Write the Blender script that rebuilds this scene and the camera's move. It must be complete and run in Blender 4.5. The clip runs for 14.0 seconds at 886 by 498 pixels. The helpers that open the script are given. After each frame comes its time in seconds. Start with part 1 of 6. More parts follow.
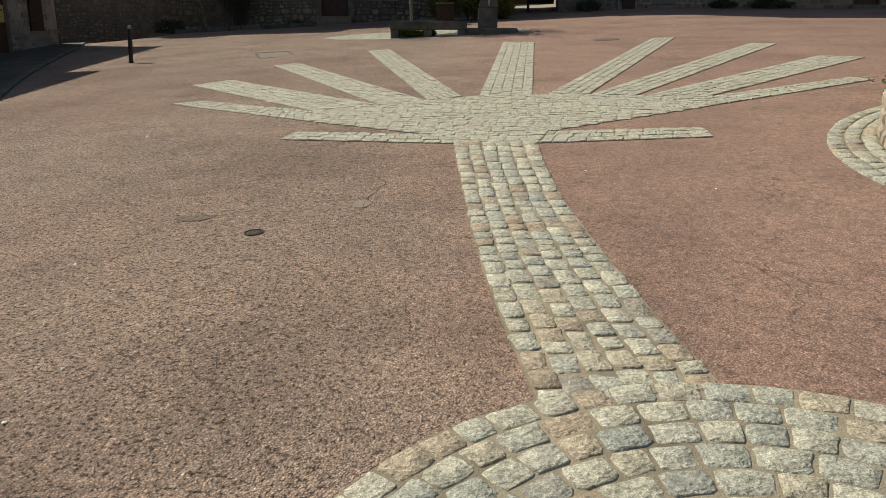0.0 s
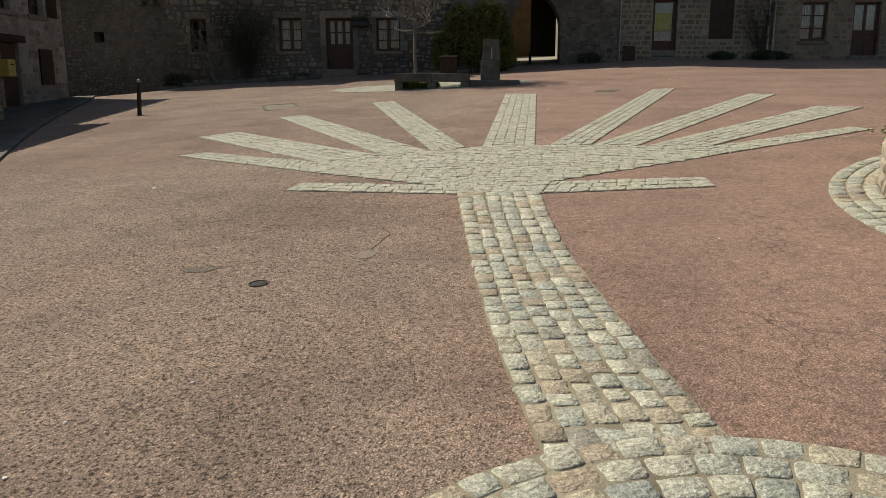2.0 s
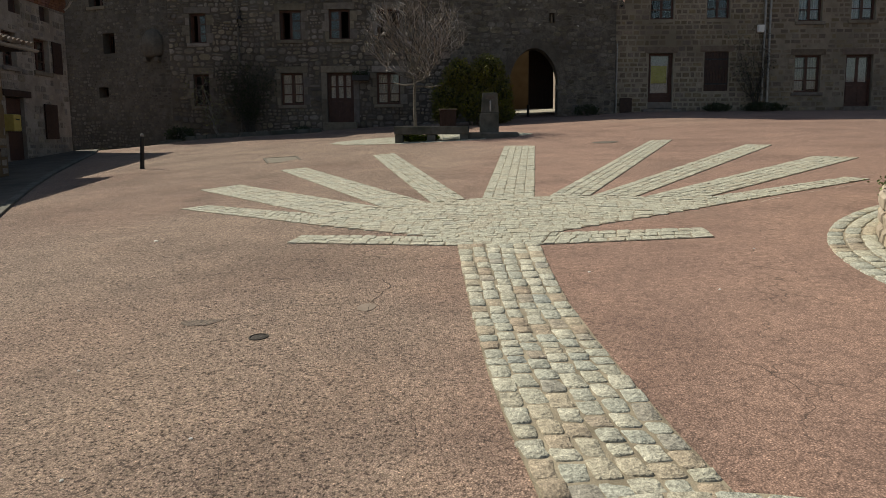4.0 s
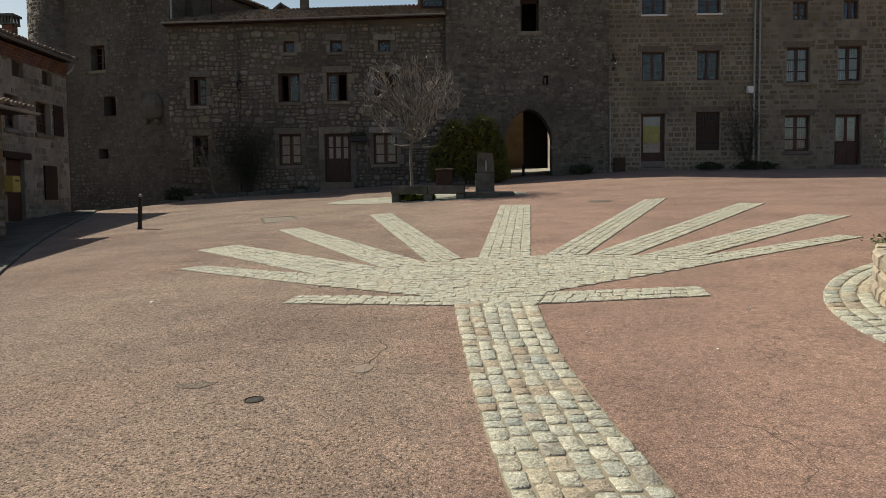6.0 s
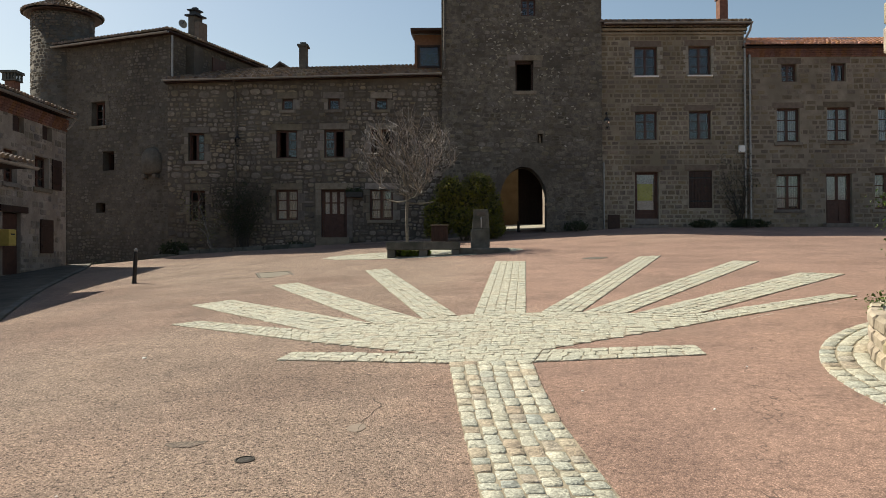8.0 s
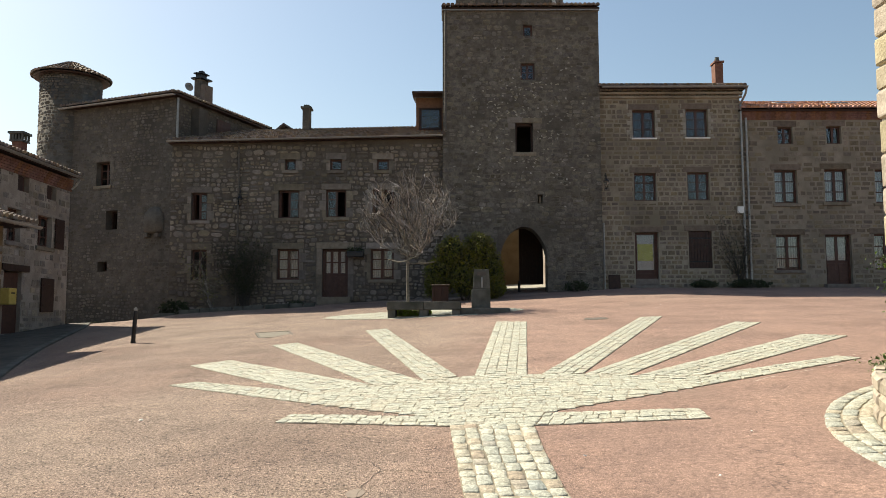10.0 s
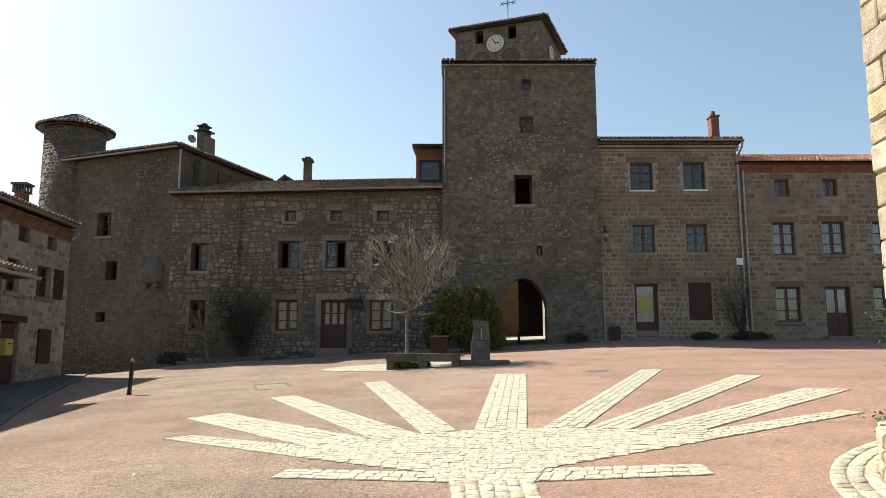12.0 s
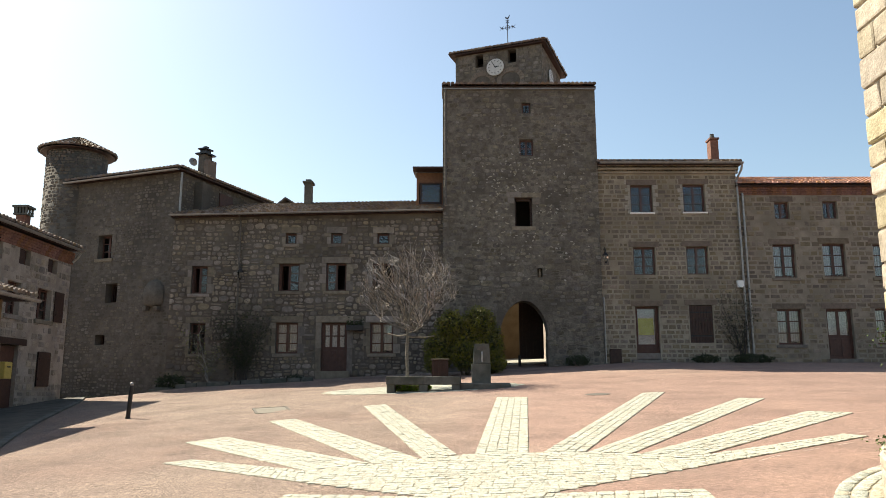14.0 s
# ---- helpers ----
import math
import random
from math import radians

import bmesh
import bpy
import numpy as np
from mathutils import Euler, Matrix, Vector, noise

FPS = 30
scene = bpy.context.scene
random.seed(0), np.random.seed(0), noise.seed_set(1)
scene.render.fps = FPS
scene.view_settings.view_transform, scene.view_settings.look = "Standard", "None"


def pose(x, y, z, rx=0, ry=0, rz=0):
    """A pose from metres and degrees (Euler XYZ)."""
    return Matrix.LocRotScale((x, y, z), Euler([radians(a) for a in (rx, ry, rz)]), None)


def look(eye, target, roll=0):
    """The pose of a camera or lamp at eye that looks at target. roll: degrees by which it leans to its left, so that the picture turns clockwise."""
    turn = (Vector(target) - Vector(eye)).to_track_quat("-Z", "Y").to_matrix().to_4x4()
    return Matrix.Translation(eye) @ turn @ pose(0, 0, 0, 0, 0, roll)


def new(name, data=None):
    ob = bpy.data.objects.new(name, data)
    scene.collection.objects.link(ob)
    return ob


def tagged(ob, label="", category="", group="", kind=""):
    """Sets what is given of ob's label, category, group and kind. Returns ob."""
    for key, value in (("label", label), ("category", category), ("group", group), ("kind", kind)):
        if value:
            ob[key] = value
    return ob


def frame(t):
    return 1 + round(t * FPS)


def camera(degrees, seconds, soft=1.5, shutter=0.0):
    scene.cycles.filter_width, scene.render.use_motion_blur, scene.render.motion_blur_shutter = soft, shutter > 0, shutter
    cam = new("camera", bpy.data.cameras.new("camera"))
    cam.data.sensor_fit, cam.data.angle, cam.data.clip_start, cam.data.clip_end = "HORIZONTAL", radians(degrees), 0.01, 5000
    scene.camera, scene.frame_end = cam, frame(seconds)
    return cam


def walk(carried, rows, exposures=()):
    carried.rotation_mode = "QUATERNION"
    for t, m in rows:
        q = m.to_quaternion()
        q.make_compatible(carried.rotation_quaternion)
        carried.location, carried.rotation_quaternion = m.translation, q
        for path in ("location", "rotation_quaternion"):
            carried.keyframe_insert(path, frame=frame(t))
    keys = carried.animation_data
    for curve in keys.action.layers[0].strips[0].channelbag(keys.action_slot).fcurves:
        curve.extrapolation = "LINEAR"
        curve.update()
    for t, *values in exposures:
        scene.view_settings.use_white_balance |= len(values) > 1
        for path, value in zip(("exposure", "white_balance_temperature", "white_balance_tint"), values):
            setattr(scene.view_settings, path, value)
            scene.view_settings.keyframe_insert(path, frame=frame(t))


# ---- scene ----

# ---- camera ----
cam = camera(59.95, 14.0, soft=0.75)
PATH = [  # seconds, x, y, rise, turn, tilt, lean
    (0.0, 0.007, 0.048, -0.104, 0.39, -15.18, -0.12), (0.5, 0.007, 0.046, -0.1, 0.47, -14.34, -0.05),
    (1.0, 0.006, 0.044, -0.097, 0.59, -13.42, 0.04), (1.5, 0.006, 0.043, -0.093, 0.62, -12.53, 0.14),
    (2.0, 0.006, 0.041, -0.089, 0.64, -11.56, 0.12), (2.5, 0.006, 0.039, -0.086, 0.65, -10.64, 0.13),
    (3.0, 0.005, 0.037, -0.082, 0.64, -9.67, 0.23), (5.5, 0.004, 0.028, -0.062, 0.47, -4.71, 0.58),
    (6.0, 0.004, 0.026, -0.057, 0.33, -3.48, 0.62), (6.5, 0.003, 0.024, -0.052, 0.17, -2.42, 0.57),
    (7.0, 0.003, 0.022, -0.048, 0.03, -1.38, 0.42), (7.5, 0.003, 0.02, -0.044, -0.02, -0.42, 0.38),
    (8.0, 0.003, 0.018, -0.04, -0.02, 0.64, 0.29), (10.5, 0.001, 0.008, -0.018, 0.02, 6.12, 0.08),
    (11.0, 0.001, 0.006, -0.014, -0.04, 7.12, -0.06), (11.5, 0.001, 0.005, -0.01, -0.05, 7.99, -0.08),
    (12.0, 0.0, 0.003, -0.007, -0.04, 8.84, 0.02), (12.5, 0.0, 0.002, -0.004, -0.01, 9.47, 0.05),
    (13.0, 0.0, 0.001, -0.002, 0.0, 9.96, 0.11), (13.5, 0.0, 0.0, -0.001, 0.0, 10.27, 0.12),
    (14.0, 0.0, 0.0, 0.0, 0.0, 10.5, 0.05)]
EXPOSURES = [(0, -0.02, 7200, 6.5), (3, -0.02, 7200, 6.5), (6.5, 0.2, 7200, 6.5), (8, 0.5, 7200, 6.2), (11, 0.98, 7150, 5.8), (12.5, 1.12, 7150, 5.8), (14, 1.18, 7150, 5.8)]
walk(cam, [(t, pose(x, y, 1.6 + h, 90 + p, r, w)) for t, x, y, h, w, p, r in PATH], EXPOSURES)

# ---- light ----
TO_SUN = Vector((-0.8, 0.6, 1.0)).normalized()
world = bpy.data.worlds.new("sky")
scene.world = world
world.use_nodes = True
sky = world.node_tree.nodes.new("ShaderNodeTexSky")
sky.sky_type, sky.sun_disc = "NISHITA", False
sky.sun_elevation, sky.sun_rotation = radians(45), math.atan2(TO_SUN.x, TO_SUN.y)
sky.air_density, sky.dust_density, sky.ozone_density = 1.15, 1.35, 2.2
world.node_tree.links.new(sky.outputs[0], world.node_tree.nodes["Background"].inputs[0])
world.node_tree.nodes["Background"].inputs[1].default_value = 0.083
sun_data = bpy.data.lights.new("sun", "SUN")
sun_data.energy, sun_data.angle, sun_data.color = 5.0, radians(0.5), (1.0, 0.94, 0.85)
sun = new("sun", sun_data)
sun.matrix_world = look(TO_SUN * 60, (0, 0, 0))


# ---- materials ----
def material(name, c1, c2, scale=6.0, rough=0.85, bump=0.3, fine=60.0, vary=0.0, per="", stain=None, stain_scale=0.6,
             metal=0.0, dist=0.02, fine_mix=0.35, spec=0.35):
    """Two colours mixed by coarse and fine noise, with relief; vary shifts lightness from piece to piece."""
    m = bpy.data.materials.new(name)
    m.use_nodes = True
    nt = m.node_tree
    n, link = nt.nodes, nt.links.new
    b = n["Principled BSDF"]
    co = n.new("ShaderNodeTexCoord")
    geo = n.new("ShaderNodeNewGeometry")
    a = n.new("ShaderNodeTexNoise")
    a.inputs["Scale"].default_value, a.inputs["Detail"].default_value = scale, 6
    f = n.new("ShaderNodeTexNoise")
    f.inputs["Scale"].default_value, f.inputs["Detail"].default_value = fine, 4
    link(geo.outputs["Position"], a.inputs["Vector"])
    link(geo.outputs["Position"], f.inputs["Vector"])
    mixf = n.new("ShaderNodeMix")
    mixf.inputs[0].default_value = fine_mix
    link(a.outputs["Fac"], mixf.inputs[2])
    link(f.outputs["Fac"], mixf.inputs[3])
    ramp = n.new("ShaderNodeValToRGB")
    ramp.color_ramp.elements[0].position, ramp.color_ramp.elements[1].position = 0.35, 0.66
    ramp.color_ramp.elements[0].color, ramp.color_ramp.elements[1].color = (*c1, 1), (*c2, 1)
    link(mixf.outputs[0], ramp.inputs[0])
    out = ramp.outputs[0]
    if stain:
        s = n.new("ShaderNodeTexNoise")
        s.inputs["Scale"].default_value, s.inputs["Detail"].default_value = stain_scale, 5
        link(geo.outputs["Position"], s.inputs["Vector"])
        r2 = n.new("ShaderNodeValToRGB")
        r2.color_ramp.elements[0].position, r2.color_ramp.elements[1].position = 0.46, 0.68
        link(s.outputs["Fac"], r2.inputs[0])
        mx = n.new("ShaderNodeMix")
        mx.data_type = "RGBA"
        link(r2.outputs[0], mx.inputs[0])
        link(out, mx.inputs[6])
        mx.inputs[7].default_value = (*stain, 1)
        out = mx.outputs[2]
    if vary:
        hsv = n.new("ShaderNodeHueSaturation")
        src = geo.outputs["Random Per Island"] if per == "island" else n.new("ShaderNodeObjectInfo").outputs["Random"]
        mr = n.new("ShaderNodeMapRange")
        mr.inputs[3].default_value, mr.inputs[4].default_value = 1 - vary, 1 + vary
        link(src, mr.inputs[0])
        link(mr.outputs[0], hsv.inputs["Value"])
        wob = n.new("ShaderNodeMath")
        wob.operation = "MULTIPLY"
        wob.inputs[1].default_value = 7.31
        fr = n.new("ShaderNodeMath")
        fr.operation = "FRACT"
        link(src, wob.inputs[0])
        link(wob.outputs[0], fr.inputs[0])
        m2 = n.new("ShaderNodeMapRange")
        m2.inputs[3].default_value, m2.inputs[4].default_value = 0.484, 0.512
        link(fr.outputs[0], m2.inputs[0])
        link(m2.outputs[0], hsv.inputs["Hue"])
        m3 = n.new("ShaderNodeMapRange")
        m3.inputs[3].default_value, m3.inputs[4].default_value = 1 - vary, 1 + vary
        link(fr.outputs[0], m3.inputs[0])
        link(m3.outputs[0], hsv.inputs["Saturation"])
        link(out, hsv.inputs["Color"])
        out = hsv.outputs[0]
    link(out, b.inputs["Base Color"])
    b.inputs["Roughness"].default_value, b.inputs["Metallic"].default_value = rough, metal
    b.inputs["Specular IOR Level"].default_value = spec
    if bump:
        bp = n.new("ShaderNodeBump")
        bp.inputs["Strength"].default_value, bp.inputs["Distance"].default_value = bump, dist
        link(mixf.outputs[0], bp.inputs["Height"])
        link(bp.outputs[0], b.inputs["Normal"])
    return m


def asphalt_material():
    """Red-brown bituminous surfacing with coarse chippings, worn greyer in wide patches."""
    m = bpy.data.materials.new("red_asphalt")
    m.use_nodes = True
    nt = m.node_tree
    n, link = nt.nodes, nt.links.new
    b = n["Principled BSDF"]
    geo = n.new("ShaderNodeNewGeometry")

    def tex(kind, scale, detail=4.0):
        t = n.new(kind)
        t.inputs["Scale"].default_value = scale
        if kind == "ShaderNodeTexNoise":
            t.inputs["Detail"].default_value = detail
        link(geo.outputs["Position"], t.inputs["Vector"])
        return t

    def ramp(src, stops):
        r = n.new("ShaderNodeValToRGB")
        while len(r.color_ramp.elements) < len(stops):
            r.color_ramp.elements.new(0.5)
        for e, (p, c) in zip(r.color_ramp.elements, stops):
            e.position, e.color = p, (*c, 1)
        link(src, r.inputs[0])
        return r.outputs[0]

    def mix(fac, a, c, mode="MIX"):
        mx = n.new("ShaderNodeMix")
        mx.data_type, mx.blend_type = "RGBA", mode
        if isinstance(fac, float):
            mx.inputs[0].default_value = fac
        else:
            link(fac, mx.inputs[0])
        link(a, mx.inputs[6])
        link(c, mx.inputs[7])
        return mx.outputs[2]

    big = tex("ShaderNodeTexNoise", 0.22, 5)
    mid = tex("ShaderNodeTexNoise", 1.7, 6)
    chips = tex("ShaderNodeTexVoronoi", 112)
    grain = tex("ShaderNodeTexNoise", 48, 7)
    sep = n.new("ShaderNodeSeparateXYZ")
    link(geo.outputs["Position"], sep.inputs[0])
    side = n.new("ShaderNodeMapRange")
    side.inputs[1].default_value, side.inputs[2].default_value = -0.3, 1.7
    side.inputs[3].default_value, side.inputs[4].default_value = -0.11, 0.16
    link(sep.outputs[0], side.inputs[0])
    add = n.new("ShaderNodeMath")
    add.operation = "ADD"
    link(big.outputs["Fac"], add.inputs[0])
    link(side.outputs[0], add.inputs[1])
    base = ramp(add.outputs[0], [(0.36, ASPHALT_GREY), (0.62, ASPHALT_RED)])
    patch = ramp(mid.outputs["Fac"], [(0.3, (0.86, 0.86, 0.87)), (0.52, (1, 1, 1)), (0.72, (1.1, 1.09, 1.07))])
    col = mix(1.0, base, patch, "MULTIPLY")
    stone = ramp(chips.outputs["Color"], [(0.1, (0.6, 0.59, 0.59)), (0.45, (0.97, 0.97, 0.97)), (0.8, (1.15, 1.14, 1.13)), (0.95, (1.75, 1.74, 1.7))])
    col = mix(0.85, col, mix(1.0, col, stone, "MULTIPLY"))
    pits = ramp(chips.outputs["Distance"], [(0.2, (1.12, 1.12, 1.12)), (0.62, (0.6, 0.59, 0.59))])
    col = mix(1.0, col, pits, "MULTIPLY")
    coarse = ramp(tex("ShaderNodeTexNoise", 17, 6).outputs["Fac"], [(0.33, (0.8, 0.8, 0.8)), (0.5, (1, 1, 1)), (0.68, (1.16, 1.16, 1.15))])
    col = mix(1.0, col, coarse, "MULTIPLY")
    rub = n.new("ShaderNodeMapRange")
    rub.inputs[1].default_value, rub.inputs[2].default_value, rub.inputs[3].default_value, rub.inputs[4].default_value = -0.8, 1.8, 1.0, 0.24
    link(sep.outputs[0], rub.inputs[0])
    voids = ramp(tex("ShaderNodeTexNoise", 52, 3).outputs["Fac"], [(0.36, (0.25, 0.24, 0.24)), (0.46, (1, 1, 1)), (0.6, (1.08, 1.08, 1.08)), (0.69, (1.6, 1.59, 1.56))])
    col = mix(rub.outputs[0], col, mix(1.0, col, voids, "MULTIPLY"))
    stains = ramp(tex("ShaderNodeTexNoise", 0.65, 8).outputs["Fac"], [(0.36, (0.84, 0.83, 0.83)), (0.5, (1, 1, 1)), (0.66, (1.07, 1.07, 1.06))])
    col = mix(1.0, col, stains, "MULTIPLY")
    # hairline cracks: warped cell edges, only in some patches
    warp = tex("ShaderNodeTexNoise", 3.5, 5)
    vm = n.new("ShaderNodeVectorMath")
    vm.operation = "MULTIPLY_ADD"
    link(warp.outputs["Color"], vm.inputs[0])
    vm.inputs[1].default_value = (0.5, 0.5, 0.5)
    link(geo.outputs["Position"], vm.inputs[2])
    edge = n.new("ShaderNodeTexVoronoi")
    edge.feature = "DISTANCE_TO_EDGE"
    edge.inputs["Scale"].default_value = 1.6
    link(vm.outputs[0], edge.inputs["Vector"])
    line = ramp(edge.outputs["Distance"], [(0.003, (1, 1, 1)), (0.011, (0, 0, 0))])
    where = ramp(tex("ShaderNodeTexNoise", 0.9, 3).outputs["Fac"], [(0.5, (0, 0, 0)), (0.6, (0.75, 0.75, 0.75))])
    both = mix(1.0, line, where, "MULTIPLY")
    dark = n.new("ShaderNodeRGB")
    dark.outputs[0].default_value = (0.07, 0.05, 0.042, 1)
    col = mix(both, col, dark.outputs[0])
    link(col, b.inputs["Base Color"])
    b.inputs["Roughness"].default_value = 0.9
    b.inputs["Specular IOR Level"].default_value = 0.3
    hgt = n.new("ShaderNodeMath")
    hgt.operation = "MULTIPLY_ADD"
    link(grain.outputs["Fac"], hgt.inputs[0])
    hgt.inputs[1].default_value = 1.7
    sub = n.new("ShaderNodeMath")
    sub.operation = "MULTIPLY"
    sub.inputs[1].default_value = -0.95
    link(chips.outputs["Distance"], sub.inputs[0])
    link(sub.outputs[0], hgt.inputs[2])
    bp = n.new("ShaderNodeBump")
    bp.inputs["Strength"].default_value, bp.inputs["Distance"].default_value = 0.9, 0.0105
    link(rub.outputs[0], bp.inputs["Strength"])
    link(hgt.outputs[0], bp.inputs["Height"])
    link(bp.outputs[0], b.inputs["Normal"])
    return m


def sett_material(name, per, even=0.0):
    """Split granite: each piece its own grey, green, tan or brown, with speckle and rough relief."""
    m = bpy.data.materials.new(name)
    m.use_nodes = True
    n, link = m.node_tree.nodes, m.node_tree.links.new
    b = n["Principled BSDF"]
    geo = n.new("ShaderNodeNewGeometry")
    src = geo.outputs["Random Per Island"] if per == "island" else n.new("ShaderNodeObjectInfo").outputs["Random"]
    r = n.new("ShaderNodeValToRGB")
    r.color_ramp.interpolation = "LINEAR"
    stops = [(0.0, (0.29, 0.305, 0.265)), (0.16, (0.385, 0.378, 0.305)), (0.34, (0.32, 0.332, 0.285)), (0.5, (0.42, 0.41, 0.335)), (0.66, (0.34, 0.335, 0.27)), (0.8, (0.37, 0.33, 0.25)), (0.93, (0.30, 0.247, 0.185)), (1.0, (0.26, 0.285, 0.262))]
    while len(r.color_ramp.elements) < len(stops):
        r.color_ramp.elements.new(0.5)
    for e, (p, c) in zip(r.color_ramp.elements, stops):
        e.position, e.color = p, (*(k + (g - k) * even for k, g in zip(c, (0.37, 0.37, 0.302))), 1)
    link(src, r.inputs[0])

    def noise_at(scale, detail):
        t = n.new("ShaderNodeTexNoise")
        t.inputs["Scale"].default_value, t.inputs["Detail"].default_value = scale, detail
        link(geo.outputs["Position"], t.inputs["Vector"])
        return t.outputs["Fac"]

    def mult(a, fac, lo, hi, p0, p1):
        q = n.new("ShaderNodeMapRange")
        q.inputs[1].default_value, q.inputs[2].default_value, q.inputs[3].default_value, q.inputs[4].default_value = p0, p1, lo, hi
        link(fac, q.inputs[0])
        mx = n.new("ShaderNodeMix")
        mx.data_type, mx.blend_type = "RGBA", "MULTIPLY"
        mx.inputs[0].default_value = 1.0
        link(a, mx.inputs[6])
        link(q.outputs[0], mx.inputs[7])
        return mx.outputs[2]

    patchy, speck, rough = noise_at(14, 5), noise_at(190, 3), noise_at(48, 7)
    col = mult(r.outputs[0], patchy, 0.74, 1.28, 0.3, 0.7)
    col = mult(col, speck, 0.55, 1.45, 0.3, 0.7)
    col = mult(col, rough, 0.7, 1.32, 0.32, 0.68)
    link(col, b.inputs["Base Color"])
    b.inputs["Roughness"].default_value, b.inputs["Specular IOR Level"].default_value = 0.8, 0.35
    bp = n.new("ShaderNodeBump")
    bp.inputs["Strength"].default_value, bp.inputs["Distance"].default_value = 1.0, 0.015
    link(rough, bp.inputs["Height"])
    link(bp.outputs[0], b.inputs["Normal"])
    return m


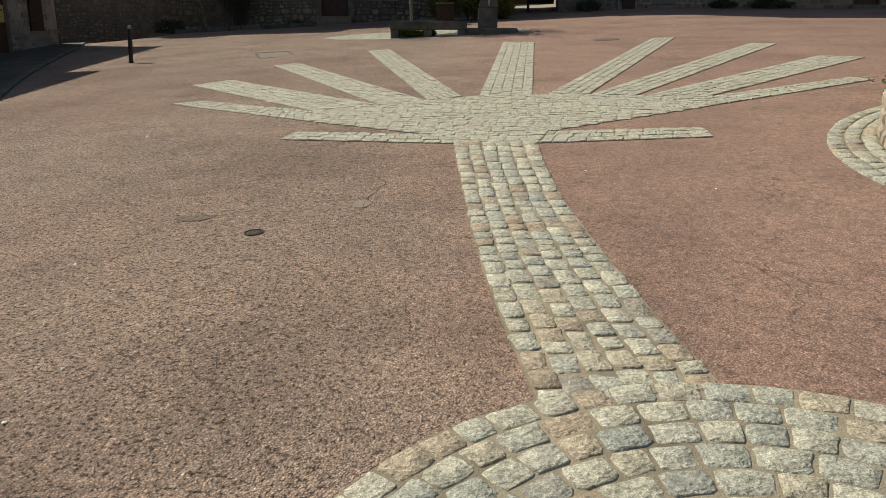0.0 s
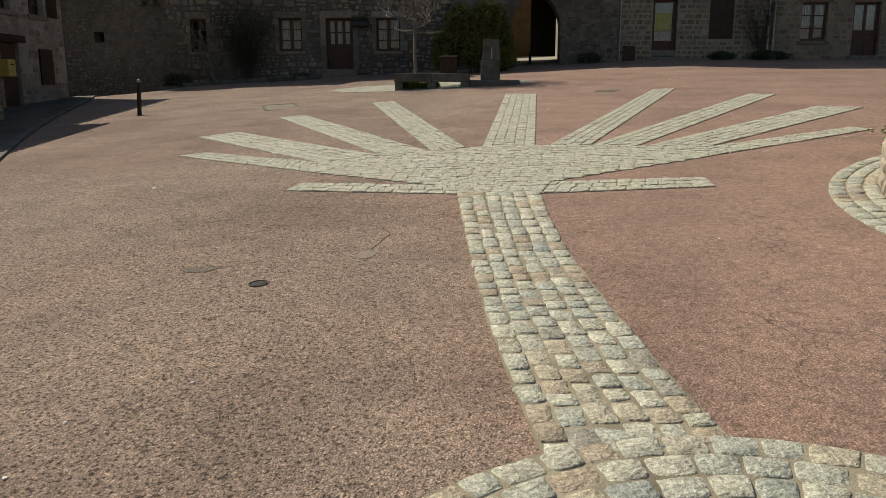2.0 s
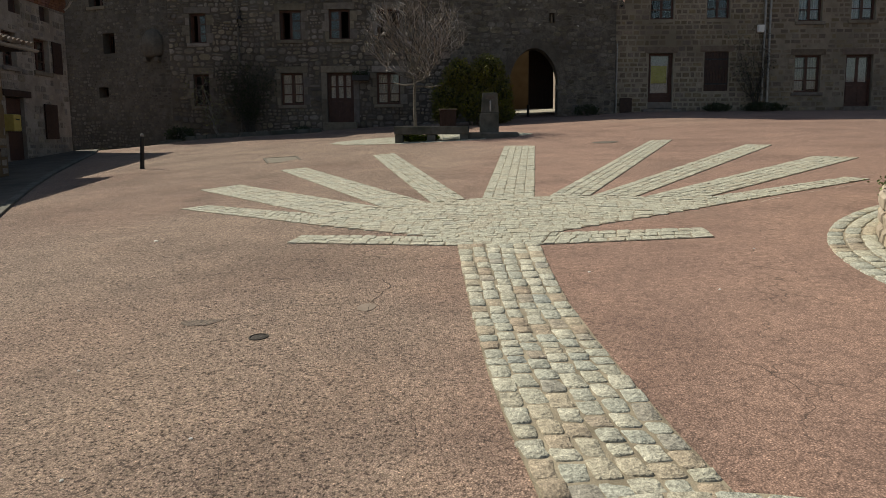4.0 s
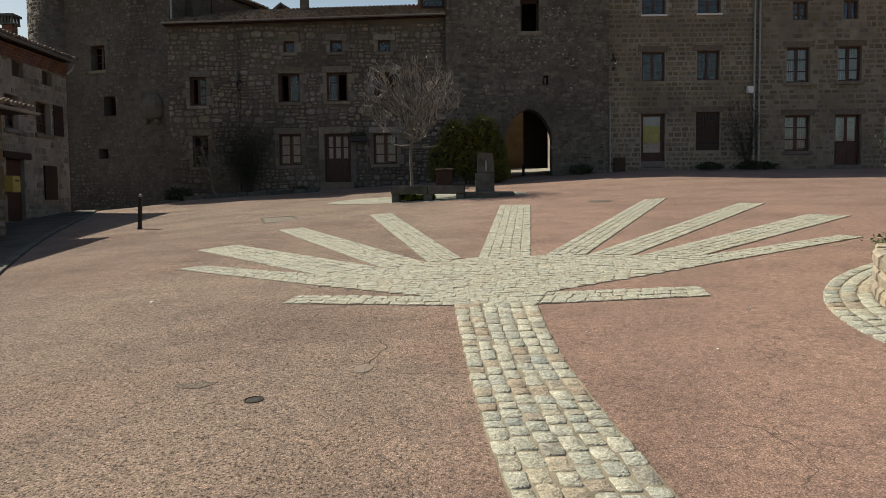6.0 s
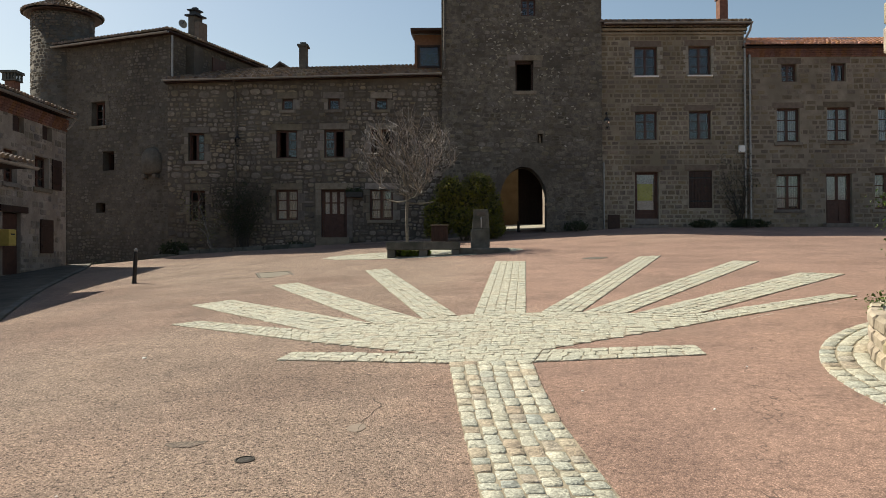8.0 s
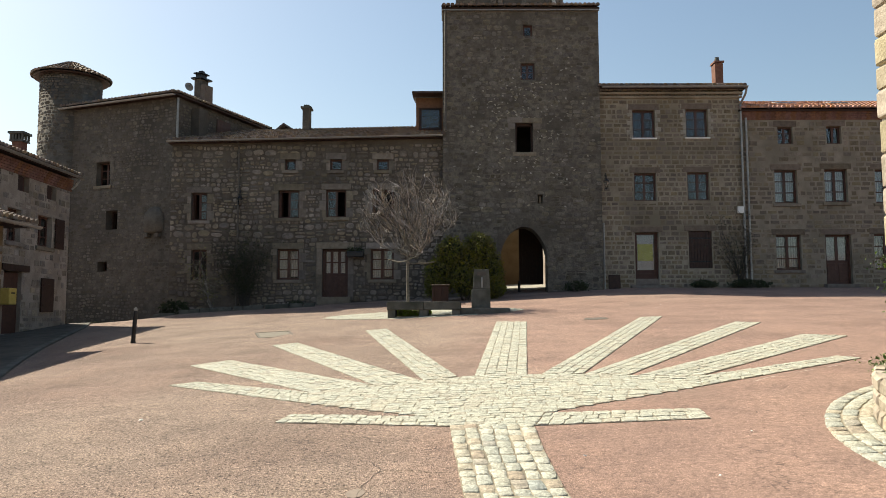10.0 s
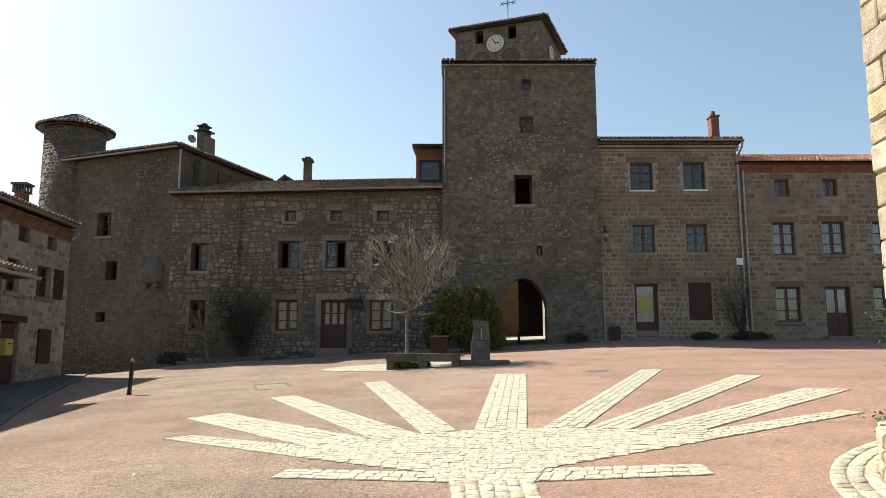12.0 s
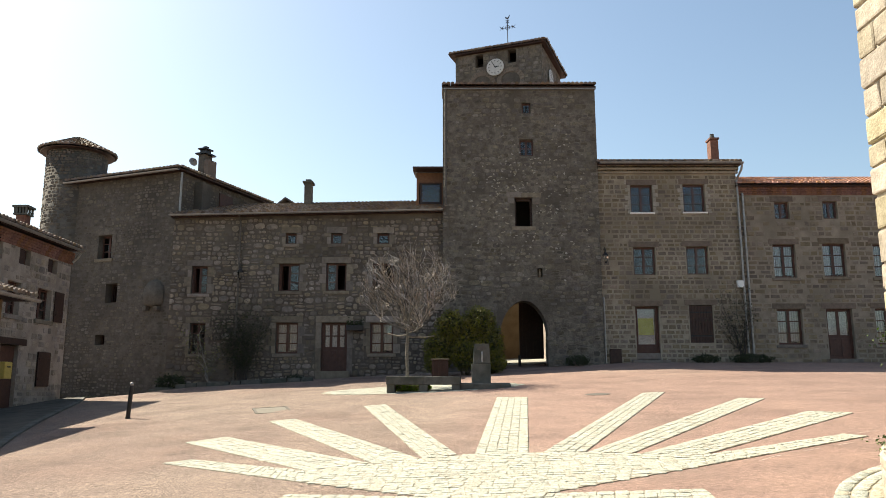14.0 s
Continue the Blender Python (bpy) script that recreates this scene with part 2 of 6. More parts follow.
ASPHALT_GREY, ASPHALT_RED = (0.385, 0.29, 0.232), (0.328, 0.217, 0.174)
M = {
    "asphalt": asphalt_material(),
    "sett": sett_material("granite_setts", "object"),
    "sett_far": sett_material("granite_setts_joined", "island", 0.6),
    "joint": material("sandy_joint", (0.15, 0.128, 0.09), (0.38, 0.335, 0.25), 3.5, 0.95, 0.8, 150),
    "lintel_brown": material("brown_lintel_stone", (0.115, 0.088, 0.066), (0.185, 0.147, 0.112), 6, 0.9, 0.5, 40, 0.15, "object"),
    "notice": material("yellow_green_paper", (0.30, 0.33, 0.07), (0.42, 0.45, 0.13), 6, 0.8, 0.0, 40),
    "joint_dark": material("dirty_joint", (0.19, 0.168, 0.125), (0.34, 0.305, 0.235), 6, 0.95, 0.8, 150),
    "rubble": material("rubble_granite", (0.13, 0.108, 0.086), (0.285, 0.24, 0.19), 5, 0.9, 0.8, 30, 0.3, "island", dist=0.04, stain=(0.115, 0.098, 0.079), stain_scale=0.5),
    "rubble_joint": material("rubble_mortar", (0.066, 0.055, 0.045), (0.13, 0.109, 0.088), 3, 0.95, 0.8, 30, stain=(0.135, 0.116, 0.093), stain_scale=0.45, dist=0.03),
    "ashlar": material("brown_ashlar", (0.13, 0.104, 0.075), (0.25, 0.203, 0.148), 4, 0.9, 0.8, 26, 0.24, "island", dist=0.03, stain=(0.15, 0.121, 0.089), stain_scale=0.5),
    "ashlar_joint": material("pale_mortar", (0.235, 0.2, 0.15), (0.36, 0.312, 0.24), 3, 0.95, 0.6, 30, stain=(0.19, 0.16, 0.117), stain_scale=0.5),
    "tower": material("grey_tower_stone", (0.085, 0.073, 0.058), (0.205, 0.18, 0.146), 5, 0.92, 0.9, 24, 0.3, "island", dist=0.05, stain=(0.095, 0.083, 0.067), stain_scale=0.7),
    "tower_joint": material("grey_tower_mortar", (0.085, 0.074, 0.06), (0.2, 0.176, 0.143), 4, 0.95, 1.0, 14, stain=(0.085, 0.074, 0.06), stain_scale=0.9, dist=0.06),
    "old": material("old_render", (0.075, 0.066, 0.055), (0.135, 0.119, 0.1), 2.6, 0.95, 0.9, 14, stain=(0.062, 0.053, 0.044), stain_scale=0.4, dist=0.05),
    "old_stone": material("old_grey_stone", (0.072, 0.061, 0.05), (0.165, 0.143, 0.117), 4, 0.92, 0.8, 24, 0.25, "island", dist=0.04, stain=(0.085, 0.073, 0.06), stain_scale=0.45),
    "pale": material("pale_patchy_render", (0.23, 0.192, 0.16), (0.36, 0.31, 0.265), 1.5, 0.95, 0.4, 18, stain=(0.2, 0.163, 0.133), stain_scale=1.4),
    "pale_stone": material("pale_grey_stone", (0.145, 0.12, 0.1), (0.29, 0.248, 0.208), 3, 0.92, 0.5, 24, 0.3, "island", dist=0.03),
    "dressed": material("dressed_granite", (0.14, 0.116, 0.092), (0.235, 0.2, 0.16), 5, 0.88, 0.6, 40, 0.25, "object", dist=0.015),
    "church": material("warm_church_stone", (0.25, 0.21, 0.148), (0.43, 0.375, 0.28), 4, 0.9, 0.9, 26, 0.22, "object", dist=0.04),
    "church_joint": material("church_mortar", (0.36, 0.32, 0.25), (0.50, 0.45, 0.36), 4, 0.95, 0.5, 60),
    "tile": material("roman_clay_tiles", (0.1, 0.074, 0.059), (0.225, 0.16, 0.122), 5, 0.85, 0.4, 40, 0.42, "island", stain=(0.165, 0.142, 0.112), stain_scale=1.2),
    "tile_red": material("bright_clay_tiles", (0.33, 0.165, 0.11), (0.50, 0.29, 0.20), 5, 0.85, 0.3, 40, 0.25, "island"),
    "brick": material("red_brick", (0.13, 0.062, 0.044), (0.23, 0.115, 0.08), 9, 0.9, 0.4, 50, 0.18, "island"),
    "wood": material("red_brown_joinery", (0.058, 0.027, 0.02), (0.092, 0.043, 0.031), 8, 0.55, 0.15, 60),
    "wood_dark": material("dark_brown_shutter", (0.03, 0.016, 0.012), (0.055, 0.028, 0.02), 8, 0.6, 0.2, 60),
    "wood_warm": material("varnished_wood", (0.13, 0.06, 0.03), (0.21, 0.1, 0.05), 8, 0.55, 0.2, 60),
    "zinc": material("weathered_zinc", (0.24, 0.235, 0.225), (0.36, 0.35, 0.335), 6, 0.5, 0.1, 40, metal=0.6),
    "black": material("black_painted_metal", (0.012, 0.012, 0.013), (0.022, 0.022, 0.024), 10, 0.4, 0.1, 60),
    "white": material("white_paint", (0.70, 0.69, 0.66), (0.80, 0.79, 0.76), 10, 0.6, 0.05, 60),
    "curtain": material("white_lace", (0.22, 0.22, 0.212), (0.5, 0.5, 0.485), 26, 0.9, 0.1, 70),
    "enamel": material("aged_enamel", (0.46, 0.455, 0.43), (0.58, 0.57, 0.54), 8, 0.5, 0.05, 60),
    "yellow": material("yellow_enamel", (0.50, 0.36, 0.09), (0.60, 0.45, 0.13), 10, 0.4, 0.05, 60),
    "ochre": material("ochre_render", (0.12, 0.08, 0.042), (0.18, 0.125, 0.07), 2, 0.95, 0.3, 30),
    "stone_dark": material("dark_mossy_granite", (0.075, 0.075, 0.065), (0.15, 0.148, 0.128), 5, 0.85, 0.7, 40, stain=(0.055, 0.06, 0.046), stain_scale=2),
    "bark": material("pale_bark", (0.085, 0.074, 0.062), (0.19, 0.17, 0.143), 14, 0.9, 0.5, 60),
    # grey twigs; the wide spread paints some as sunlit, some as shaded
    "twig": material("sun_and_shade_twigs", (0.075, 0.064, 0.056), (0.3, 0.264, 0.23), 14, 0.5, 0.2, 60, 0.85, "island"),
    "leaf_yellow": material("yellow_green_foliage", (0.07, 0.08, 0.018), (0.155, 0.15, 0.03), 1.8, 0.7, 0, 9, 0.32, "island"),
    "leaf": material("green_foliage", (0.05, 0.085, 0.02), (0.11, 0.16, 0.035), 3, 0.7, 0, 20, 0.35, "island"),
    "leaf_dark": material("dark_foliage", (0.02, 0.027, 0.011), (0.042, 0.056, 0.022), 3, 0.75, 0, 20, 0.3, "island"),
    "lime": material("lime_mortar", (0.19, 0.172, 0.142), (0.34, 0.312, 0.262), 4, 0.95, 0.5, 40, 0.4, "island"),
    # near black, stands in for the shade of unlit rooms
    "dark": material("painted_room_shade", (0.03, 0.027, 0.024), (0.05, 0.045, 0.04), 3, 0.95, 0, 20),
    "kerb": material("kerb_granite", (0.27, 0.26, 0.23), (0.40, 0.385, 0.34), 6, 0.85, 0.4, 60, 0.15, "object"),
    "worn_joint": material("worn_mortar", (0.205, 0.172, 0.132), (0.30, 0.256, 0.2), 3, 0.95, 0.5, 40, stain=(0.16, 0.133, 0.1)),
    "grey_paving": material("grey_footway", (0.075, 0.068, 0.055), (0.125, 0.113, 0.093), 4, 0.9, 0.6, 50, stain=(0.055, 0.055, 0.042), stain_scale=1.5),
    "iron": material("rusty_cast_iron", (0.075, 0.066, 0.056), (0.15, 0.132, 0.112), 12, 0.75, 0.5, 70, metal=0.15),
}


def glass_material():
    m = bpy.data.materials.new("window_glass")
    m.use_nodes = True
    b = m.node_tree.nodes["Principled BSDF"]
    b.inputs["Base Color"].default_value = (0.95, 0.97, 0.98, 1)
    b.inputs["Roughness"].default_value, b.inputs["Transmission Weight"].default_value, b.inputs["IOR"].default_value = 0.02, 1.0, 1.5
    return m


M["glass"] = glass_material()


# ---- building blocks ----
def gz(x, y):
    """Height of the sloping square; it levels out in front of the old house."""
    yy = max(-15.0, min(45.0, y))
    xx = max(-18.0, min(8.0, x))
    level = max(0.0, min(1.0, (-10.5 - x) / 3.0))
    return 0.0727 * (yy - max(0.0, yy - 27.5) * level) + 0.05 * xx


def part(name, bm, mat, parent=None, label="", at=None, smooth=False):
    """Links a bmesh, or a list of vertices and faces, as one mesh object under a thing or part."""
    me = bpy.data.meshes.new(name)
    if isinstance(bm, tuple):
        me.from_pydata(bm[0], [], bm[1])
    else:
        bmesh.ops.recalc_face_normals(bm, faces=bm.faces)
        bm.to_mesh(me)
        bm.free()
    if mat:
        me.materials.append(M[mat] if isinstance(mat, str) else mat)
    if smooth:
        for p in me.polygons:
            p.use_smooth = True
    ob = new(name, me)
    ob.parent = parent
    if at is not None:
        ob.matrix_basis = at
    if label:
        tagged(ob, label)
    return ob


def empty(name, m, label, category, group="", kind=""):
    ob = new(name)
    ob.matrix_basis = m
    return tagged(ob, label, category, group, kind)


def box(bm, x0, x1, y0, y1, z0, z1, bevel=0.0):
    r = bmesh.ops.create_cube(bm, size=1, matrix=Matrix.Translation(((x0 + x1) / 2, (y0 + y1) / 2, (z0 + z1) / 2))
                              @ Matrix.Diagonal((abs(x1 - x0), abs(y1 - y0), abs(z1 - z0), 1)))
    if bevel:
        es = list({e for v in r["verts"] for e in v.link_edges})
        bmesh.ops.bevel(bm, geom=es, offset=bevel, segments=2, affect="EDGES", profile=0.6)
    return bm


def boxes(*bs, bevel=0.0):
    bm = bmesh.new()
    for b in bs:
        box(bm, *b, bevel=bevel)
    return bm


def tube(bm, pts, radii, sides=8, caps=True):
    """A tapered tube along points."""
    pts = [Vector(p) for p in pts]
    rings = []
    for i, p in enumerate(pts):
        d = (pts[min(i + 1, len(pts) - 1)] - pts[max(i - 1, 0)]).normalized()
        a = d.orthogonal().normalized()
        b = d.cross(a)
        r = radii[i] if isinstance(radii, (list, tuple)) else radii
        rings.append([bm.verts.new(p + r * (a * math.cos(2 * math.pi * k / sides) + b * math.sin(2 * math.pi * k / sides))) for k in range(sides)])
    for r0, r1 in zip(rings, rings[1:]):
        off = min(range(sides), key=lambda o: (r1[o].co - r0[0].co).length)
        for k in range(sides):
            bm.faces.new((r0[k], r0[(k + 1) % sides], r1[(k + 1 + off) % sides], r1[(k + off) % sides]))
    if caps:
        bm.faces.new(rings[0][::-1])
        bm.faces.new(rings[-1])
    return bm


def lathe(bm, profile, sides=24, centre=(0, 0)):
    """Turns (radius, height) pairs round a vertical axis."""
    rings = [[bm.verts.new((centre[0] + r * math.cos(2 * math.pi * k / sides), centre[1] + r * math.sin(2 * math.pi * k / sides), z))
              for k in range(sides)] for r, z in profile]
    for a, b in zip(rings, rings[1:]):
        for k in range(sides):
            bm.faces.new((a[k], a[(k + 1) % sides], b[(k + 1) % sides], b[k]))
    bm.faces.new(rings[0][::-1])
    bm.faces.new(rings[-1])
    return bm


def slab_with_holes(u0, u1, z0, z1, holes, thick):
    """An upright slab, front at y = 0, with rectangular openings cut right through."""
    us = sorted({u0, u1, *[h[0] for h in holes], *[h[1] for h in holes]})
    zs = sorted({z0, z1, *[h[2] for h in holes], *[h[3] for h in holes]})
    us, zs = [u for u in us if u0 <= u <= u1], [z for z in zs if z0 <= z <= z1]
    v, f = [], []

    def quad(*ps):
        n = len(v)
        v.extend(ps)
        f.append(tuple(range(n, n + 4)))

    for a, b in zip(us, us[1:]):
        for c, d in zip(zs, zs[1:]):
            mu, mz = (a + b) / 2, (c + d) / 2
            if any(h[0] < mu < h[1] and h[2] < mz < h[3] for h in holes):
                continue
            quad((a, 0, c), (b, 0, c), (b, 0, d), (a, 0, d))
            quad((a, thick, c), (a, thick, d), (b, thick, d), (b, thick, c))
    for a, b, c, d in [*holes]:
        quad((a, 0, c), (a, 0, d), (a, thick, d), (a, thick, c))
        quad((b, 0, c), (b, thick, c), (b, thick, d), (b, 0, d))
        quad((a, 0, d), (b, 0, d), (b, thick, d), (a, thick, d))
        quad((a, 0, c), (a, thick, c), (b, thick, c), (b, 0, c))
    quad((u0, 0, z0), (u0, 0, z1), (u0, thick, z1), (u0, thick, z0))
    quad((u1, 0, z0), (u1, thick, z0), (u1, thick, z1), (u1, 0, z1))
    quad((u0, 0, z1), (u1, 0, z1), (u1, thick, z1), (u0, thick, z1))
    return v, f


STYLES = {  # least and most course height, least and most width, joint, corner play, proud, left out
    "pale": (0.17, 0.27, 0.16, 0.42, 0.03, 0.05, 0.012, 0.42),
    "worn": (0.17, 0.27, 0.2, 0.5, 0.036, 0.05, 0.012, 0.24),
    "ashlar": (0.17, 0.25, 0.17, 0.42, 0.034, 0.045, 0.012, 0.05),
}


def stonework(u0, u1, z0, z1, holes, style, seed, arch=None):
    """Single stones laid in uneven courses on a wall's face, leaving the openings free."""
    if style in RUBBLE:
        return rubble(u0, u1, z0, z1, holes, style, seed, arch)
    h0, h1, w0, w1, gap, play, proud, skip = STYLES[style]
    rnd = random.Random(seed)
    v, f = [], []
    z = z0
    while z < z1 - 0.08:
        h = min(rnd.uniform(h0, h1), z1 - z)
        u = u0 - rnd.uniform(0, w0)
        while u < u1:
            w = rnd.uniform(w0, w1)
            a, b = max(u, u0), min(u + w, u1)
            u += w
            if b - a < 0.08 or rnd.random() < skip:
                continue
            c, d = z, z + h
            for g in holes:
                if a < g[1] and b > g[0] and c < g[3] and d > g[2]:
                    opts = [(g[0] - a, (a, g[0], c, d)), (b - g[1], (g[1], b, c, d)), (g[2] - c, (a, b, c, g[2])), (d - g[3], (a, b, g[3], d))]
                    best = max(opts)
                    a, b, c, d = best[1]
                    if best[0] < 0.06:
                        a = b
                        break
            if b - a < 0.06 or d - c < 0.05:
                continue
            if arch and arch(a, b, c, d):
                continue
            j = lambda s=1.0: rnd.uniform(-play, play) * 0.5 * s
            k = gap / 2
            q = [(a + k + abs(j()), c + k + abs(j())), (b - k - abs(j()), c + k + abs(j())), (b - k - abs(j()), d - k - abs(j())), (a + k + abs(j()), d - k - abs(j()))]
            cu, cz = sum(p[0] for p in q) / len(q), sum(p[1] for p in q) / len(q)
            pr = proud * rnd.uniform(0.5, 1.3)
            n, m = len(v), len(q)
            v += [(p[0], 0.01, p[1]) for p in q]
            v += [(cu + (p[0] - cu) * 0.9, -pr + rnd.uniform(-0.004, 0.004), cz + (p[1] - cz) * 0.88) for p in q]
            f += [(n + i, n + (i + 1) % m, n + m + (i + 1) % m, n + m + i) for i in range(m)]
            f.append(tuple(n + m + i for i in range(m)))
        z += h
    return v, f


def clip(poly, a, b, c):
    """The part of a polygon where a * x + b * y <= c."""
    out = []
    for (x0, y0), (x1, y1) in zip(poly, poly[1:] + poly[:1]):
        d0, d1 = a * x0 + b * y0 - c, a * x1 + b * y1 - c
        if d0 <= 0:
            out.append((x0, y0))
        if (d0 < 0) != (d1 < 0) and d0 != d1:
            t = d0 / (d0 - d1)
            out.append((x0 + (x1 - x0) * t, y0 + (y1 - y0) * t))
    return out


RUBBLE = {  # least and most course height, least and most length over height, joint, proud, left out, squareness
    "rubble": (0.12, 0.34, 0.7, 1.8, 0.036, 0.036, 0.03, 2.9),
    "tower": (0.14, 0.27, 0.9, 2.2, 0.022, 0.016, 0.3, 3.6),
    "old": (0.1, 0.2, 0.9, 2.3, 0.025, 0.016, 0.22, 3.2),
}


def rubble(u0, u1, z0, z1, holes, style, seed, arch=None):
    """Rounded field stones of uneven size in wavering courses, leaving the openings free."""
    h0, h1, w0, w1, gap, proud, skip, square = RUBBLE[style]
    rnd = random.Random(seed)
    v, f = [], []

    def wave(u, z):
        return 0.16 * noise.noise(Vector((u * 0.55, z * 0.5, seed))) + 0.05 * noise.noise(Vector((u * 1.9, z * 1.5, seed + 5)))

    def lay_stone(a, b, c, d):
        if rnd.random() < skip:
            return
        if b - a < 0.07 or d - c < 0.06:
            return
        mu, mz = (a + b) / 2, (c + d) / 2
        mz += wave(mu, mz)
        ru, rz = (b - a - gap * rnd.uniform(0.6, 1.5)) / 2, (d - c - gap * rnd.uniform(0.6, 1.5)) / 2
        turn, m = rnd.uniform(-0.16, 0.16), 10
        o, t0 = [], rnd.uniform(0, 0.6)
        p = square * rnd.uniform(0.8, 1.3)
        for k in range(m):
            t = t0 + 2 * math.pi * k / m
            ct, st = math.cos(t), math.sin(t)
            r = (abs(ct) ** p + abs(st) ** p) ** (-1 / p) * rnd.uniform(0.9, 1.03)
            x, y = ru * r * ct, rz * r * st
            o.append((mu + x - y * turn, mz + y + x * turn * 0.6))
        for g in holes:
            if min(x for x, _ in o) < g[1] and max(x for x, _ in o) > g[0] and min(y for _, y in o) < g[3] and max(y for _, y in o) > g[2]:
                side = max((g[0] - mu, (1, 0, g[0] - 0.01)), (mu - g[1], (-1, 0, -g[1] - 0.01)), (g[2] - mz, (0, 1, g[2] - 0.01)), (mz - g[3], (0, -1, -g[3] - 0.01)))
                o = clip(o, *side[1])
                if len(o) < 3:
                    return
        for side in ((1, 0, u1), (-1, 0, -u0), (0, 1, z1), (0, -1, -z0)):
            o = clip(o, *side)
            if len(o) < 3:
                return
        cu, cz = sum(x for x, _ in o) / len(o), sum(y for _, y in o) / len(o)
        if arch and arch(cu, cu, cz, cz):
            return
        if max(x for x, _ in o) - min(x for x, _ in o) < 0.05 or max(y for _, y in o) - min(y for _, y in o) < 0.05:
            return
        pr = proud * rnd.uniform(0.4, 1.3)
        lean = rnd.uniform(-0.12, 0.12)
        n, m = len(v), len(o)
        v.extend((x, 0.012, y) for x, y in o)
        v.extend((cu + (x - cu) * 0.95, -pr * 0.7, cz + (y - cz) * 0.94) for x, y in o)
        v.extend((cu + (x - cu) * 0.72, -pr + (y - cz) * lean, cz + (y - cz) * 0.7) for x, y in o)
        for l in (n, n + m):
            f.extend((l + i, l + (i + 1) % m, l + m + (i + 1) % m, l + m + i) for i in range(m))
        f.append(tuple(n + 2 * m + i for i in range(m)))

    z = z0 - 0.2
    while z < z1 + 0.2:
        h = h0 + (h1 - h0) * rnd.random() ** 1.3
        u = u0 - rnd.uniform(0, 0.3)
        while u < u1:
            w = h * rnd.uniform(w0, w1)
            if h > 0.2 and rnd.random() < 0.35:  # two thin stones, one on the other
                cut = rnd.uniform(0.35, 0.65)
                lay_stone(u, u + w, z, z + h * cut)
                lay_stone(u, u + w, z + h * cut, z + h)
            else:
                lay_stone(u, u + w, z, z + h)
            u += w
        z += h
    return v, f


def tiles(u0, u1, y0, z0, y1, z1, seed, wide=0.19, long=0.36):
    """Rows of half-round clay tiles on a slope from the eave (y0, z0) to the ridge (y1, z1)."""
    rnd = random.Random(seed)
    run = math.hypot(y1 - y0, z1 - z0)
    dy, dz = (y1 - y0) / run, (z1 - z0) / run
    ny, nz = -dz, dy
    v, f = [], []
    cols, rows = int((u1 - u0) / wide), max(1, int(run / (long * 0.8)))
    for c in range(cols):
        for r in range(rows):
            uc = u0 + (c + 0.5) * (u1 - u0) / cols + rnd.uniform(-0.012, 0.012)
            s0 = r * run / rows + rnd.uniform(-0.02, 0.02)
            s1 = s0 + run / rows * 1.18
            n = len(v)
            for s, rad, lift in ((s0, wide * 0.50, 0.035), (s1, wide * 0.40, 0.0)):
                for k in range(6):
                    a = math.pi * k / 5
                    hgt = rad * 1.15 * math.sin(a) + lift
                    v.append((uc - rad * math.cos(a), y0 + dy * s + ny * hgt, z0 + dz * s + nz * hgt))
            f += [(n + k, n + k + 1, n + 7 + k, n + 6 + k) for k in range(5)]
            f.append(tuple(n + k for k in range(6)))
    return v, f


def gutter(u0, u1, y, z, r=0.075):
    v, f = [], []
    for u in (u0, u1):
        for rr in (r, r * 0.88):
            v += [(u, y - rr * math.cos(math.pi * k / 7), z - rr * math.sin(math.pi * k / 7)) for k in range(8)]
    for k in range(7):
        f += [(k, k + 1, 17 + k, 16 + k), (8 + k, 24 + k, 25 + k, 9 + k)]
    f += [(0, 16, 24, 8), (7, 15, 31, 23)]
    return v, f


def house(name, label, ox, oy, rz, u0, u1, depth, z0, z1, holes, style, wall_mat, stone_mat, seed, back=True, arch=None):
    """An Empty at the base with a pierced front wall, plain side and back walls and laid stones. Returns it and the pose for its parts."""
    base = gz(ox, oy)
    e = empty(name, pose(ox, oy, base, 0, 0, rz), label, "house")
    lift = pose(0, 0, -base)
    part("wall", slab_with_holes(u0, u1, z0, z1, holes, 0.5), wall_mat, e, at=lift)
    for b in ((u0, u0 + 0.4, 0.5, depth, z0, z1), (u1 - 0.4, u1, 0.5, depth, z0, z1), (u0, u1, depth, depth + 0.4, z0, z1)):
        part("wall", boxes(b), wall_mat, e, at=lift)
    # added boards behind the openings, with the rooms' shade in their colour
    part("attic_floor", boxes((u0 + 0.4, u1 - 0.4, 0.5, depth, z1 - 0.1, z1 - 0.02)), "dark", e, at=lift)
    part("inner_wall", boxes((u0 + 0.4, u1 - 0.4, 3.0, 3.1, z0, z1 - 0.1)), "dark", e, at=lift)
    st = part("stonework", stonework(u0, u1, z0, z1, holes, style, seed, arch), stone_mat, e, at=lift)
    tagged(st, kind="stuff")
    return e, lift


